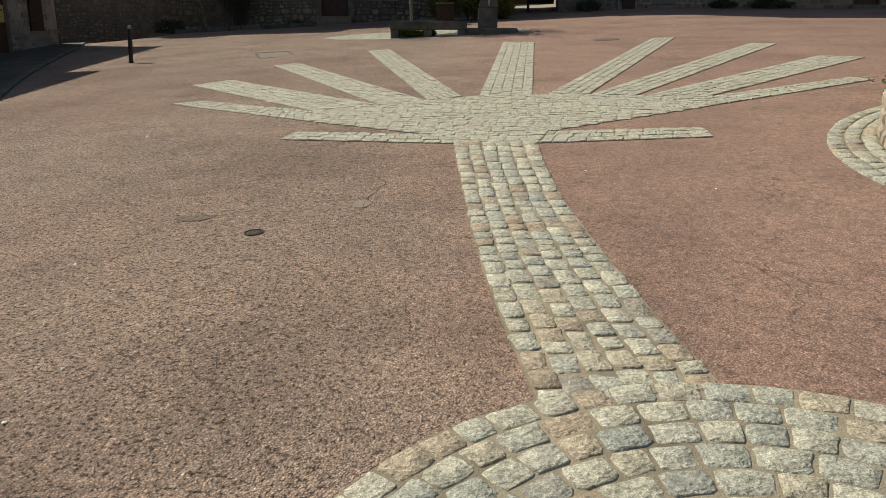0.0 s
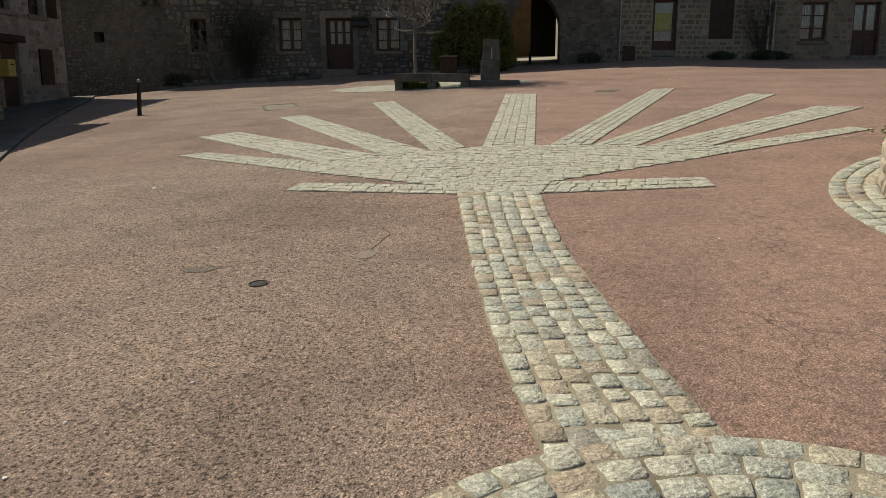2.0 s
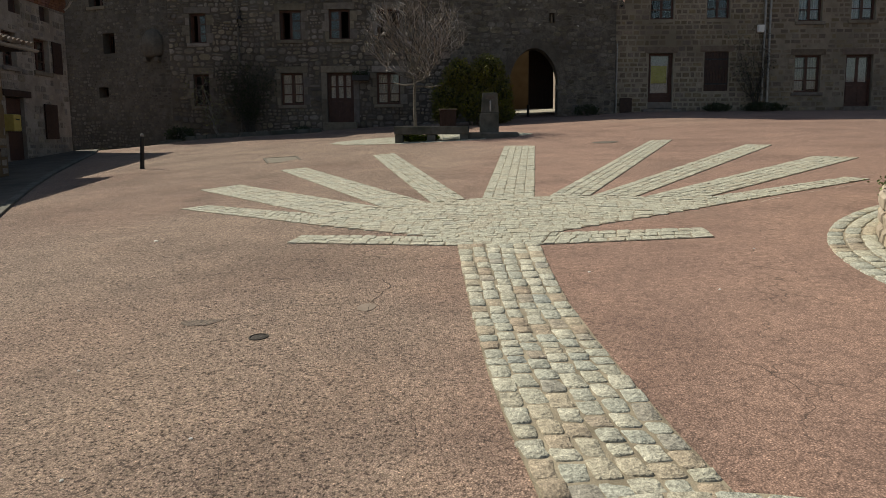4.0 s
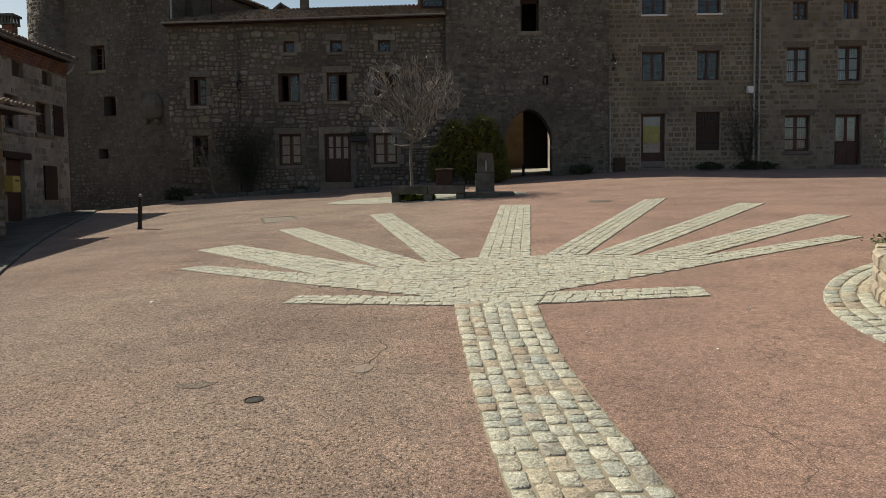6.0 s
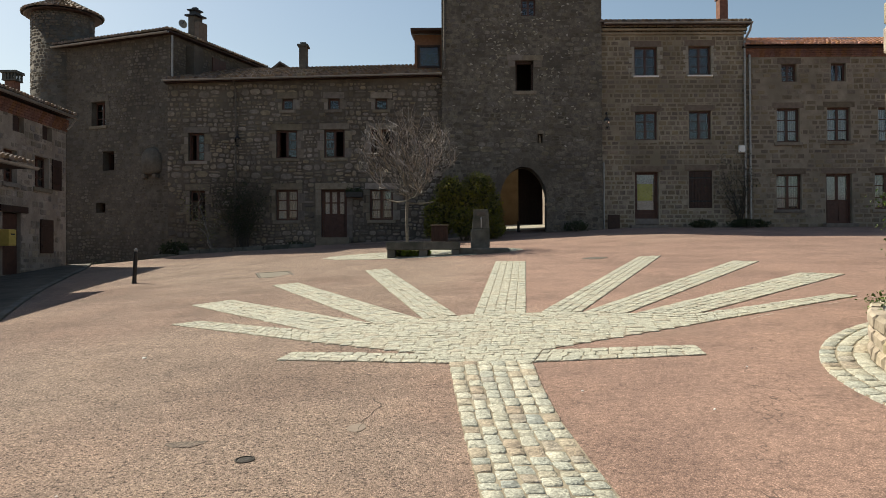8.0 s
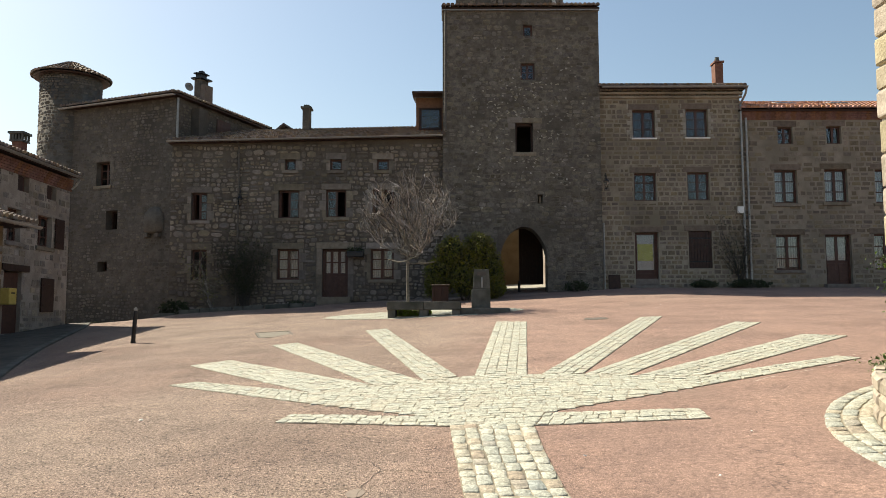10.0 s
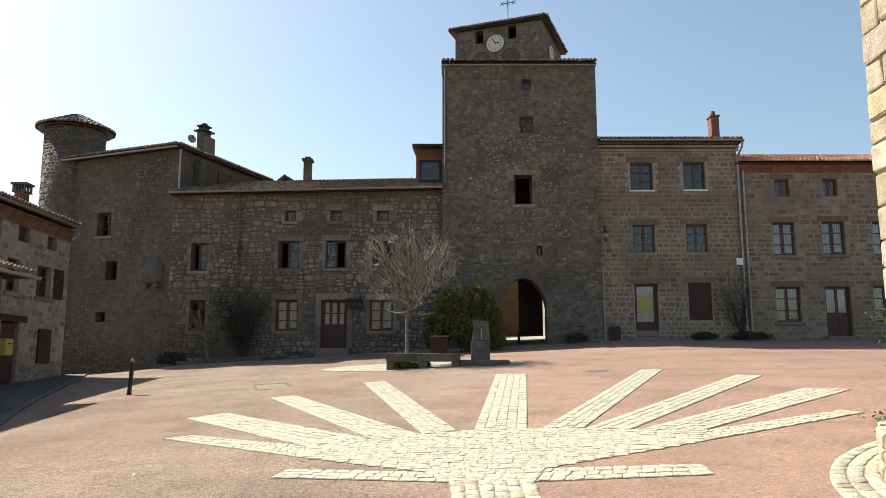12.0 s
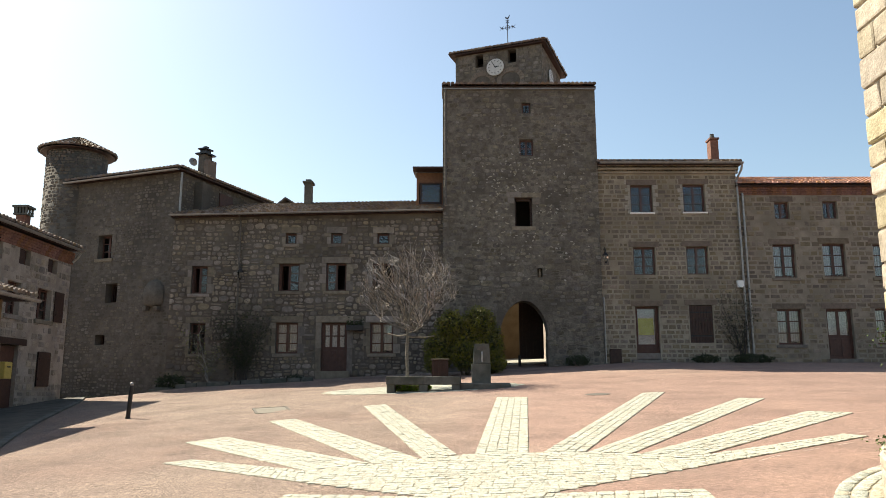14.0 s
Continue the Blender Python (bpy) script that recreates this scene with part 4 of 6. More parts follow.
def build_tower():
    # the arched passage: a tall opening with its head filled by a curved piece
    holes = TOWER_WINDOWS + [NICHE, (ARCH_L, ARCH_R, 0.8, ARCH_TOP)]
    mid, half = (ARCH_L + ARCH_R) / 2, (ARCH_R - ARCH_L) / 2

    def outer(a, b, c, d):
        u, z = (a + b) / 2, (c + d) / 2
        return z > ARCH_SPRING and math.hypot((u - mid) / (half + 0.35), (z - ARCH_SPRING) / (ARCH_TOP + 0.35 - ARCH_SPRING)) < 1 or (z < ARCH_SPRING and abs(u - mid) < half + 0.05)

    base = gz(0, 32.7)
    e = empty("gate_tower", pose(0, 32.7, base), "tall square stone gate tower with an arched passage", "tower")
    lift = pose(0, 0, -base)
    part("wall", slab_with_holes(0.0, 6.83, 0.8, 15.0, holes, 0.8), "tower_joint", e, at=lift)
    for b in ((0, 0.6, 0.8, 7, 0.8, 15.0), (6.23, 6.83, 0.8, 7, 0.8, 15.0), (0, ARCH_L - 1.2, 7, 7.6, 0.8, 15.0), (5.65, 6.83, 7, 7.6, 0.8, 15.0), (ARCH_L - 1.2, 5.65, 7, 7.6, 6.8, 15.0)):
        part("wall", boxes(b), "tower_joint", e, at=lift)
    part("wall", boxes((0.6, ARCH_L - 1.2, 0.8, 7, 0.8, 6.8)), "ochre", e, "ochre-rendered passage wall", at=lift)
    part("wall", boxes((ARCH_R + 0.2, 6.23, 0.8, 1.8, 0.8, 6.8), (5.65, 6.23, 1.8, 7, 0.8, 6.8)), "tower_joint", e, at=lift)
    part("vault", boxes((0.6, 6.23, 0.8, 7, 6.8, 6.95)), "tower_joint", e, at=lift)
    # arch head
    n = 18
    v, f = [], []
    for i in range(n + 1):
        t = math.pi * i / n
        u, z = mid - half * math.cos(t), ARCH_SPRING + (ARCH_TOP - ARCH_SPRING) * math.sin(t) ** 1.35
        v += [(u, 0.002, z), (u, 0.8, z), (u, 0.002, ARCH_TOP + 0.01), (u, 0.8, ARCH_TOP + 0.01)]
    for i in range(n):
        a, b = 4 * i, 4 * i + 4
        f += [(a, b, b + 2, a + 2), (a, a + 1, b + 1, b), (a + 1, a + 3, b + 3, b + 1)]
    part("arch_head", (v, f), "tower_joint", e, at=lift)
    rnd = random.Random(3)
    for i in range(13):  # voussoirs
        t0, t1 = math.pi * (i + 0.04) / 13, math.pi * (i + 0.96) / 13
        q = []
        for t, r in ((t0, 1.0), (t1, 1.0), (t1, 1.3), (t0, 1.3)):
            q.append((mid - half * r * math.cos(t), ARCH_SPRING + (ARCH_TOP - ARCH_SPRING) * (math.sin(t) ** 1.35 + (r - 1) * math.sin(t))))
        pr = 0.018 + rnd.uniform(0, 0.012)
        vv = [(u, 0.05, z) for u, z in q] + [(u, -pr, z) for u, z in q]
        part("voussoir", (vv, [(4, 5, 6, 7), (0, 1, 5, 4), (1, 2, 6, 5), (2, 3, 7, 6), (3, 0, 4, 7)]), "tower", e, at=lift)
    st = part("stonework", stonework(0, 6.83, 0.8, 14.9, [TOWER_WINDOWS[0], TOWER_WINDOWS[1], grow(TOWER_WINDOWS[2]), NICHE], "tower", 21, outer), "tower", e, at=lift)
    tagged(st, kind="stuff")
    # slivers of pale lime mortar left between the stones of the middle part
    v, f = [], []
    while len(v) < 12 * 330:
        u, z = rnd.gauss(3.5, 1.5), rnd.gauss(9.9, 1.8)
        if not (0.5 < u < 6.4 and 5.6 < z < 13.4) or any(h[0] - 0.1 < u < h[1] + 0.1 and h[2] - 0.1 < z < h[3] + 0.1 for h in holes):
            continue
        r, t0, arc = rnd.uniform(0.07, 0.16), rnd.uniform(0, 6.28), rnd.uniform(0.4, 1.2)
        n = len(v)
        for k in range(6):
            t = t0 + arc * k / 5
            wd = rnd.uniform(0.014, 0.042) * math.sin(math.pi * (k + 0.5) / 6)
            for rr in (r - wd, r + wd):
                v.append((u + rr * 1.3 * math.cos(t), -0.023 + 0.004 * (k % 2), z + rr * 0.9 * math.sin(t)))
        f += [(n + 2 * k, n + 2 * k + 1, n + 2 * k + 3, n + 2 * k + 2) for k in range(5)]
    tagged(part("lime_mortar", (v, f), "lime", e, "pale slivers of lime mortar", at=lift), kind="stuff")
    window(e, lift, *TOWER_WINDOWS[0], 1, 1, sill="none", surround=False)
    window(e, lift, *TOWER_WINDOWS[1], 2, 2, sill="none", surround=False)
    # the third opening has no casement, only a dark wooden frame
    u0, u1, z0, z1 = TOWER_WINDOWS[2]
    part("window_frame", boxes((u0, u0 + 0.08, 0.2, 0.3, z0, z1), (u1 - 0.08, u1, 0.2, 0.3, z0, z1), (u0, u1, 0.2, 0.3, z1 - 0.1, z1)), "wood_dark", e, at=lift)
    for a, b, c, d in ((u0 - 0.35, u0 + 0.3, z1 + 0.005, z1 + 0.25), (u0 + 0.31, u1 + 0.4, z1 + 0.005, z1 + 0.22), (u1 + 0.01, u1 + 0.36, z1 - 0.3, z1), (u0 - 0.3, u0 - 0.01, z1 - 0.26, z1), (u0 - 0.12, u1 + 0.12, z0 - 0.16, z0 - 0.005)):
        part("surround_stone", boxes((a, b, -0.03, 0.1, c, d), bevel=0.015), "dressed", e, at=lift)
    # added board, painted near black as the shade inside the tower
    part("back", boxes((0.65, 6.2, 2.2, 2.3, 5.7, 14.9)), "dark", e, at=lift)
    # statue in the niche: a plain upright form
    bm = bmesh.new()
    lathe(bm, [(0.055, 0), (0.06, 0.12), (0.045, 0.2), (0.05, 0.24), (0.02, 0.27), (0.032, 0.31), (0.0305, 0.34), (0.008, 0.37)], 10)
    tagged(part("statuette", bm, "dressed", None, at=pose(4.18, 32.82, 6.42), smooth=True), "small pale stone figure in a wall niche", "statuette")
    part("niche_back", boxes((NICHE[0], NICHE[1], 0.3, 0.34, NICHE[2], NICHE[3])), "tower_joint", e, at=lift)
    roof(e, lift, -0.02, 6.85, -0.25, 15.06, 5, 16.6, 22, over=0.02)
    part("eave_board", boxes((-0.04, 6.87, -0.12, 0.0, 14.95, 15.0)), "zinc", e, at=lift)
    part("drainpipe", tube(bmesh.new(), [(0.13, -0.1, 14.95), (0.13, -0.08, 9.6)], 0.05), "iron", e, at=lift)


H1_WIN = [(8.30, 9.28, 9.34, 10.59), (10.63, 11.60, 9.36, 10.62), (8.30, 9.27, 6.57, 7.79), (10.62, 11.58, 6.58, 7.82)]
H1_DOOR, H1_SHUT = (8.28, 9.30, 2.94, 5.20), (10.60, 11.61, 3.63, 5.24)


def build_house_one():
    openings = H1_WIN + [H1_DOOR, H1_SHUT]
    e, lift = house("stone_house", "three-storey tan stone house with square-cut blocks and brown windows", 9.9, 33, 0, 6.85 - 9.9, 13.02 - 9.9, 7, 0.8, 11.44, [(a - 9.9, b - 9.9, c, d) for a, b, c, d in openings], "ashlar", "ashlar_joint", "ashlar", 31)
    lift = pose(-9.9, 0, 0) @ lift
    for c in list(e.children):
        if c.name.startswith("stonework"):
            bpy.data.objects.remove(c)
    st = part("stonework", stonework(6.85, 13.02, 0.8, 11.05, [(a - 0.02, b + 0.02, c - 0.1, d + 0.26) for a, b, c, d in openings], "ashlar", 32), "ashlar", e, at=lift)
    tagged(st, kind="stuff")
    for i, h in enumerate(H1_WIN):
        window(e, lift, *h, 2, 3, sill="white" if i < 2 else "none", surround=False)
    for a, b, c, d in openings:
        part("lintel", boxes((a - 0.18, b + 0.18, -0.02, 0.1, d + 0.006, d + 0.25), bevel=0.01), "lintel_brown", e, at=lift)
    rnd = random.Random(34)
    for a, b, c, d in H1_WIN[:2]:  # pale pointed jambs of the upper windows
        for side in (0, 1):
            z, k = c - 0.05, side
            while z < d + 0.1:
                h, w = rnd.uniform(0.15, 0.22), (0.13, 0.24)[k % 2] + rnd.uniform(-0.03, 0.03)
                x0, x1 = (a - w, a - 0.005) if side == 0 else (b + 0.005, b + w)
                part("jamb_stone", boxes((x0, x1, -0.017, 0.1, z + 0.008, z + h - 0.008), bevel=0.008), "lime", e, at=lift)
                z, k = z + h, k + 1
    # glazed door with a yellow notice
    u0, u1, z0, z1 = H1_DOOR
    door(e, lift, u0, u1, z0 + 0.25, z1, 3.55, 1, 1, curtain=True)
    part("step", boxes((u0 - 0.25, u1 + 0.3, -0.35, 0.3, 2.5, 2.9), (u0, u1, 0.0, 0.4, 2.9, 3.19), bevel=0.015), "dressed", e, at=lift)
    part("notice", boxes((u0 + 0.16, u1 - 0.2, 0.236, 0.24, 3.98, 4.7)), "notice", e, "yellow paper notice behind the door's glass", at=lift)
    # closed plank shutters
    u0, u1, z0, z1 = H1_SHUT
    for i in range(8):
        w = (u1 - u0) / 8
        part("plank", boxes((u0 + i * w + 0.004, u0 + (i + 1) * w - 0.004, 0.05, 0.09, z0 + 0.01, z1 - 0.01), bevel=0.006), "wood_dark", e, at=lift)
    for z in (z0 + 0.3, z1 - 0.3):
        part("strap", boxes((u0 + 0.03, u1 - 0.03, 0.03, 0.05, z - 0.03, z + 0.03)), "black", e, at=lift)
    # moulded tile cornice under the eave
    for k, (z, out) in enumerate(((11.1, 0.1), (11.25, 0.2))):
        part("cornice", boxes((6.86, 13.1, -out, 0.0, z, z + 0.1), bevel=0.02), "ashlar_joint", e, at=lift)
        v, f = tiles(6.86, 13.1, -out - 0.05, z + 0.1, 0.0, z + 0.1, 40 + k)
        part("cornice_tiles", (v, f), "ashlar", e, at=lift)
    roof(e, lift, 6.88, 13.05, -0.42, 11.5, 5, 13.0, 33)
    part("gutter", gutter(6.9, 13.2, -0.52, 11.5), "zinc", e, "grey zinc gutter", at=lift)
    part("drainpipe", tube(bmesh.new(), [(13.15, -0.5, 11.44), (13.14, -0.4, 11.2), (13.0, -0.12, 10.8), (13.0, -0.1, 3.2)], 0.05), "zinc", e, at=lift)
    part("drainpipe", tube(bmesh.new(), [(6.92, -0.1, 5.6), (6.92, -0.1, 2.5)], 0.045), "zinc", e, at=lift)
    part("meter_box", boxes((12.72, 12.98, -0.16, 0.0, 6.0, 6.3), bevel=0.02), "white", e, "small grey meter box", at=lift)
    ch = part("chimney", boxes((12.58, 12.95, 1.6, 2.1, 11.8, 13.25), bevel=0.015), "brick", e, "red brick chimney", at=lift)
    part("chimney_cap", boxes((12.54, 12.99, 1.55, 2.15, 13.25, 13.33)), "brick", ch)
    part("chimney_pot", lathe(bmesh.new(), [(0.14, 13.33), (0.09, 13.55), (0.1, 13.57)], 12, (12.76, 1.85)), "stone_dark", ch)


HR_TOP = [(14.63, 15.28, 9.05, 9.82), (16.76, 17.41, 9.06, 9.85)]
HR_MID = [(14.41, 15.39, 6.44, 7.91), (16.58, 17.58, 6.48, 7.94), (18.78, 19.78, 6.45, 7.93)]
HR_LOW = [(14.37, 15.45, 3.55, 5.07), (18.6, 19.7, 3.55, 5.10)]
HR_DOOR = (16.49, 17.62, 2.95, 5.08)


def build_house_right():
    openings = HR_TOP + HR_MID + HR_LOW + [HR_DOOR]
    e, lift = house("stone_house", "brown stone row house with a brick eave band and orange tiles", 17, 33, 0, 13.06 - 17, 24 - 17, 7, 0.8, 10.56, [(a - 17, b - 17, c, d) for a, b, c, d in openings], "ashlar", "worn_joint", "ashlar", 51)
    lift = pose(-17, 0, 0) @ lift
    for c in list(e.children):
        if c.name.startswith("stonework"):
            bpy.data.objects.remove(c)
    st = part("stonework", stonework(13.06, 24, 0.8, 10.1, [(a - 0.02, b + 0.02, c - 0.1, d + 0.26) for a, b, c, d in openings], "worn", 52), "ashlar", e, at=lift)
    tagged(st, kind="stuff")
    window(e, lift, *HR_TOP[0], 2, 3, sill="none", surround=False)
    window(e, lift, *HR_TOP[1], 2, 1, sill="none", surround=False)
    for h in HR_MID + HR_LOW:
        window(e, lift, *h, 2, 3, sill="stone", surround=False, curtain=True)
    for a, b, c, d in openings:
        part("lintel", boxes((a - 0.18, b + 0.18, -0.02, 0.1, d + 0.006, d + 0.25), bevel=0.01), "lintel_brown", e, at=lift)
    door(e, lift, *HR_DOOR, 3.95, 2, 1, curtain=True)
    part("step", boxes((16.35, 17.75, -0.3, 0.25, 2.5, 2.94), bevel=0.015), "dressed", e, at=lift)
    # brick courses under the eave
    rnd = random.Random(4)
    for r in range(5):
        vs, fs = [], []
        u = 13.06 - rnd.uniform(0, 0.2)
        while u < 24:
            n = len(vs)
            a, b, z, o = max(13.06, u + 0.006), u + 0.215, 10.12 + r * 0.085, 0.03 + 0.018 * r
            vs += [(x, y, zz) for y in (0.0, -o) for x, zz in ((a, z + 0.006), (b, z + 0.006), (b, z + 0.08), (a, z + 0.08))]
            fs += [(n + 4, n + 5, n + 6, n + 7), (n, n + 1, n + 5, n + 4), (n + 1, n + 2, n + 6, n + 5), (n + 2, n + 3, n + 7, n + 6), (n + 3, n, n + 4, n + 7)]
            u += 0.22
        part("brick_course", (vs, fs), "brick", e, at=lift)
    roof(e, lift, 13.1, 24, -0.3, 10.54, 4.3, 12.06, 53, mat="tile_red")
    for x in (16.0, 18.5):
        w = part("roof_window", boxes((-0.48, 0.48, -0.36, 0.36, -0.08, 0.02), bevel=0.01), "zinc", e, "small roof window in a grey frame", at=lift @ pose(x, 2.2, 11.5, 18.3))
        part("pane", boxes((-0.4, 0.4, -0.28, 0.28, 0.021, 0.027)), "black", w)
    part("drainpipe", tube(bmesh.new(), [(13.22, -0.1, 10.2), (13.22, -0.1, 3.0)], 0.05), "zinc", e, at=lift)


OLD_WIN = [(-4.77, -3.97, 7.57, 8.66), (-4.12, -3.46, 5.53, 6.40), (-4.52, -3.97, 3.65, 4.10)]


def hip_roof(e, lift, x0, x1, y0, y1, z0, z1, seed, ap=None):
    """Four tiled slopes that meet over the middle, on a dark boarded underside."""
    ex = [(x0, y0), (x1, y0), (x1, y1), (x0, y1)]
    ap = ap or ((x0 + x1) / 2, (y0 + y1) / 2)
    v = [(x, y, z0) for x, y in ex] + [(x, y, z0 + 0.06) for x, y in ex] + [(*ap, z1)]
    rf = part("roof", (v, [(3, 2, 1, 0)] + [(i, (i + 1) % 4, 4 + (i + 1) % 4, 4 + i) for i in range(4)] + [(4 + i, 4 + (i + 1) % 4, 8) for i in range(4)]), "wood_dark", e, at=lift)
    for i in range(4):
        (xa, ya), (xb, yb) = ex[i], ex[(i + 1) % 4]
        ln = math.hypot(xb - xa, yb - ya)
        dist = abs((ap[0] - xa) * (yb - ya) - (ap[1] - ya) * (xb - xa)) / ln
        tv, tf = tiles(0, ln, -0.05, 0.06, dist, z1 - z0, seed + i)
        ux, uy = (xb - xa) / ln, (yb - ya) / ln
        s0 = (ap[0] - xa) * ux + (ap[1] - ya) * uy
        keep = []
        for q in tf:
            if max(tv[k][1] for k in q) / dist < min(min(tv[k][0] for k in q) / s0, (ln - max(tv[k][0] for k in q)) / (ln - s0)) + 0.12:
                keep.append(q)
        part("tiles", ([(xa + ux * u - uy * y, ya + uy * u + ux * y, z0 + z) for u, y, z in tv], keep), "tile", rf, "half-round clay roof tiles")
    return rf


def build_old_house():
    e, lift = house("old_stone_house", "old grey rendered rubble house turned from the street", -11.4, 33, -21.1, -7.2, -0.35, 6.1, 0.5, 11.26, OLD_WIN, "old", "old", "old_stone", 61)
    window(e, lift, *OLD_WIN[0], 2, 3, surround=False, deep=0.28)
    u0, u1, z0, z1 = OLD_WIN[0]
    for b in ((u0 - 0.22, u1 + 0.2, z1 + 0.005, z1 + 0.24), (u0 - 0.2, u0 - 0.004, z0, z0 + 0.5), (u1 + 0.004, u1 + 0.24, z0 + 0.3, z1)):
        part("surround_stone", boxes((b[0], b[1], -0.024, 0.1, b[2], b[3]), bevel=0.02), "old_stone", e, at=lift)
    for h in OLD_WIN[1:]:
        window(e, lift, *h, 1, 1, mat="wood_dark", sill="none", surround=False, deep=0.38, ajar=(0,))
    # side wall seen above the lower roof
    st = part("stonework", stonework(0, 6.4, 9, 11.3, [(2.7, 3.9, 10.2, 10.95)], "old", 62), "old_stone", e, at=lift @ pose(-0.35, 0, 0, 0, 0, 90))
    tagged(st, kind="stuff")
    part("window", boxes((-0.36, -0.3, 2.8, 3.8, 10.2, 10.95)), "wood", e, at=lift)
    part("buttress", boxes((-0.35, 0.1, 1.0, 1.6, 9, 11.0), bevel=0.03), "old", e, at=lift)
    part("drainpipe", tube(bmesh.new(), [(-0.2, -0.06, 11.2), (-0.2, -0.06, 9.2)], 0.05), "zinc", e, at=lift)
    hip_roof(e, lift, -6.75, -0.08, -0.35, 6.9, 11.28, 12.2, 163)
    part("gutter", gutter(-6.75, -0.1, -0.43, 11.28), "zinc", e, at=lift)
    ch = part("chimney", boxes((-1.3, -0.95, 2.3, 2.9, 11.3, 12.85), bevel=0.03), "old", e, "rendered chimney with a dark cowl", at=lift)
    part("chimney_stack", boxes((-0.94, -0.68, 2.3, 2.9, 11.3, 12.55), bevel=0.02), "lintel_brown", ch)
    part("cowl", boxes((-1.42, -0.8, 2.2, 3.0, 12.85, 12.92), (-1.3, -0.98, 2.4, 2.8, 12.92, 13.12), (-1.36, -0.9, 2.3, 2.9, 13.12, 13.18), (-1.22, -1.02, 2.5, 2.7, 13.18, 13.3)), "black", ch)
    dish = part("satellite_dish", lathe(bmesh.new(), [(0.02, 0.0), (0.12, 0.015), (0.2, 0.05), (0.21, 0.055), (0.195, 0.05)], 20), "zinc", e, "small grey satellite dish", at=lift @ pose(-1.62, 2.3, 12.5, 80, 0, 65))
    part("dish_arm", tube(bmesh.new(), [(0, 0, 0), (0, 0.1, 0.25)], 0.012, 6), "black", dish)
    # round stair turret
    t = empty("turret", pose(-17.98, 36.4, gz(-17.98, 36.4)), "round stone stair turret with a low tiled cone", "turret")
    up = pose(0, 0, -gz(-17.98, 36.4))
    part("wall", lathe(bmesh.new(), [(1.37, 0.5), (1.37, 13.1)], 40), "old", t, at=up, smooth=True)
    v, f = stonework(0, 2 * math.pi * 1.37, 1, 13.1, [], "old", 64)
    v = [((1.37 - y) * math.cos(u / 1.37), (1.37 - y) * math.sin(u / 1.37), z) for u, y, z in v]
    tagged(part("stonework", (v, f), "old_stone", t, at=up), kind="stuff")
    rf = part("roof", lathe(bmesh.new(), [(1.66, 13.0), (1.68, 13.04), (0.05, 13.86)], 40), "wood_dark", t, at=up)
    vs, fs = [], []
    for k in range(44):
        a = 2 * math.pi * k / 44
        tv, tf = tiles(-0.1, 0.1, 0, 0, 1.72, 0.84, 70 + k)
        tv = [(u * (1 - 0.8 * y / 1.72), y, z) for u, y, z in tv]
        n = len(vs)
        for u, y, z in tv:
            r = 1.76 - y
            vs.append((r * math.cos(a) - u * 1.25 * math.sin(a), r * math.sin(a) + u * 1.25 * math.cos(a), 13.05 + z))
        fs += [tuple(i + n for i in q) for q in tf]
    part("tiles", (vs, fs), "tile", rf)


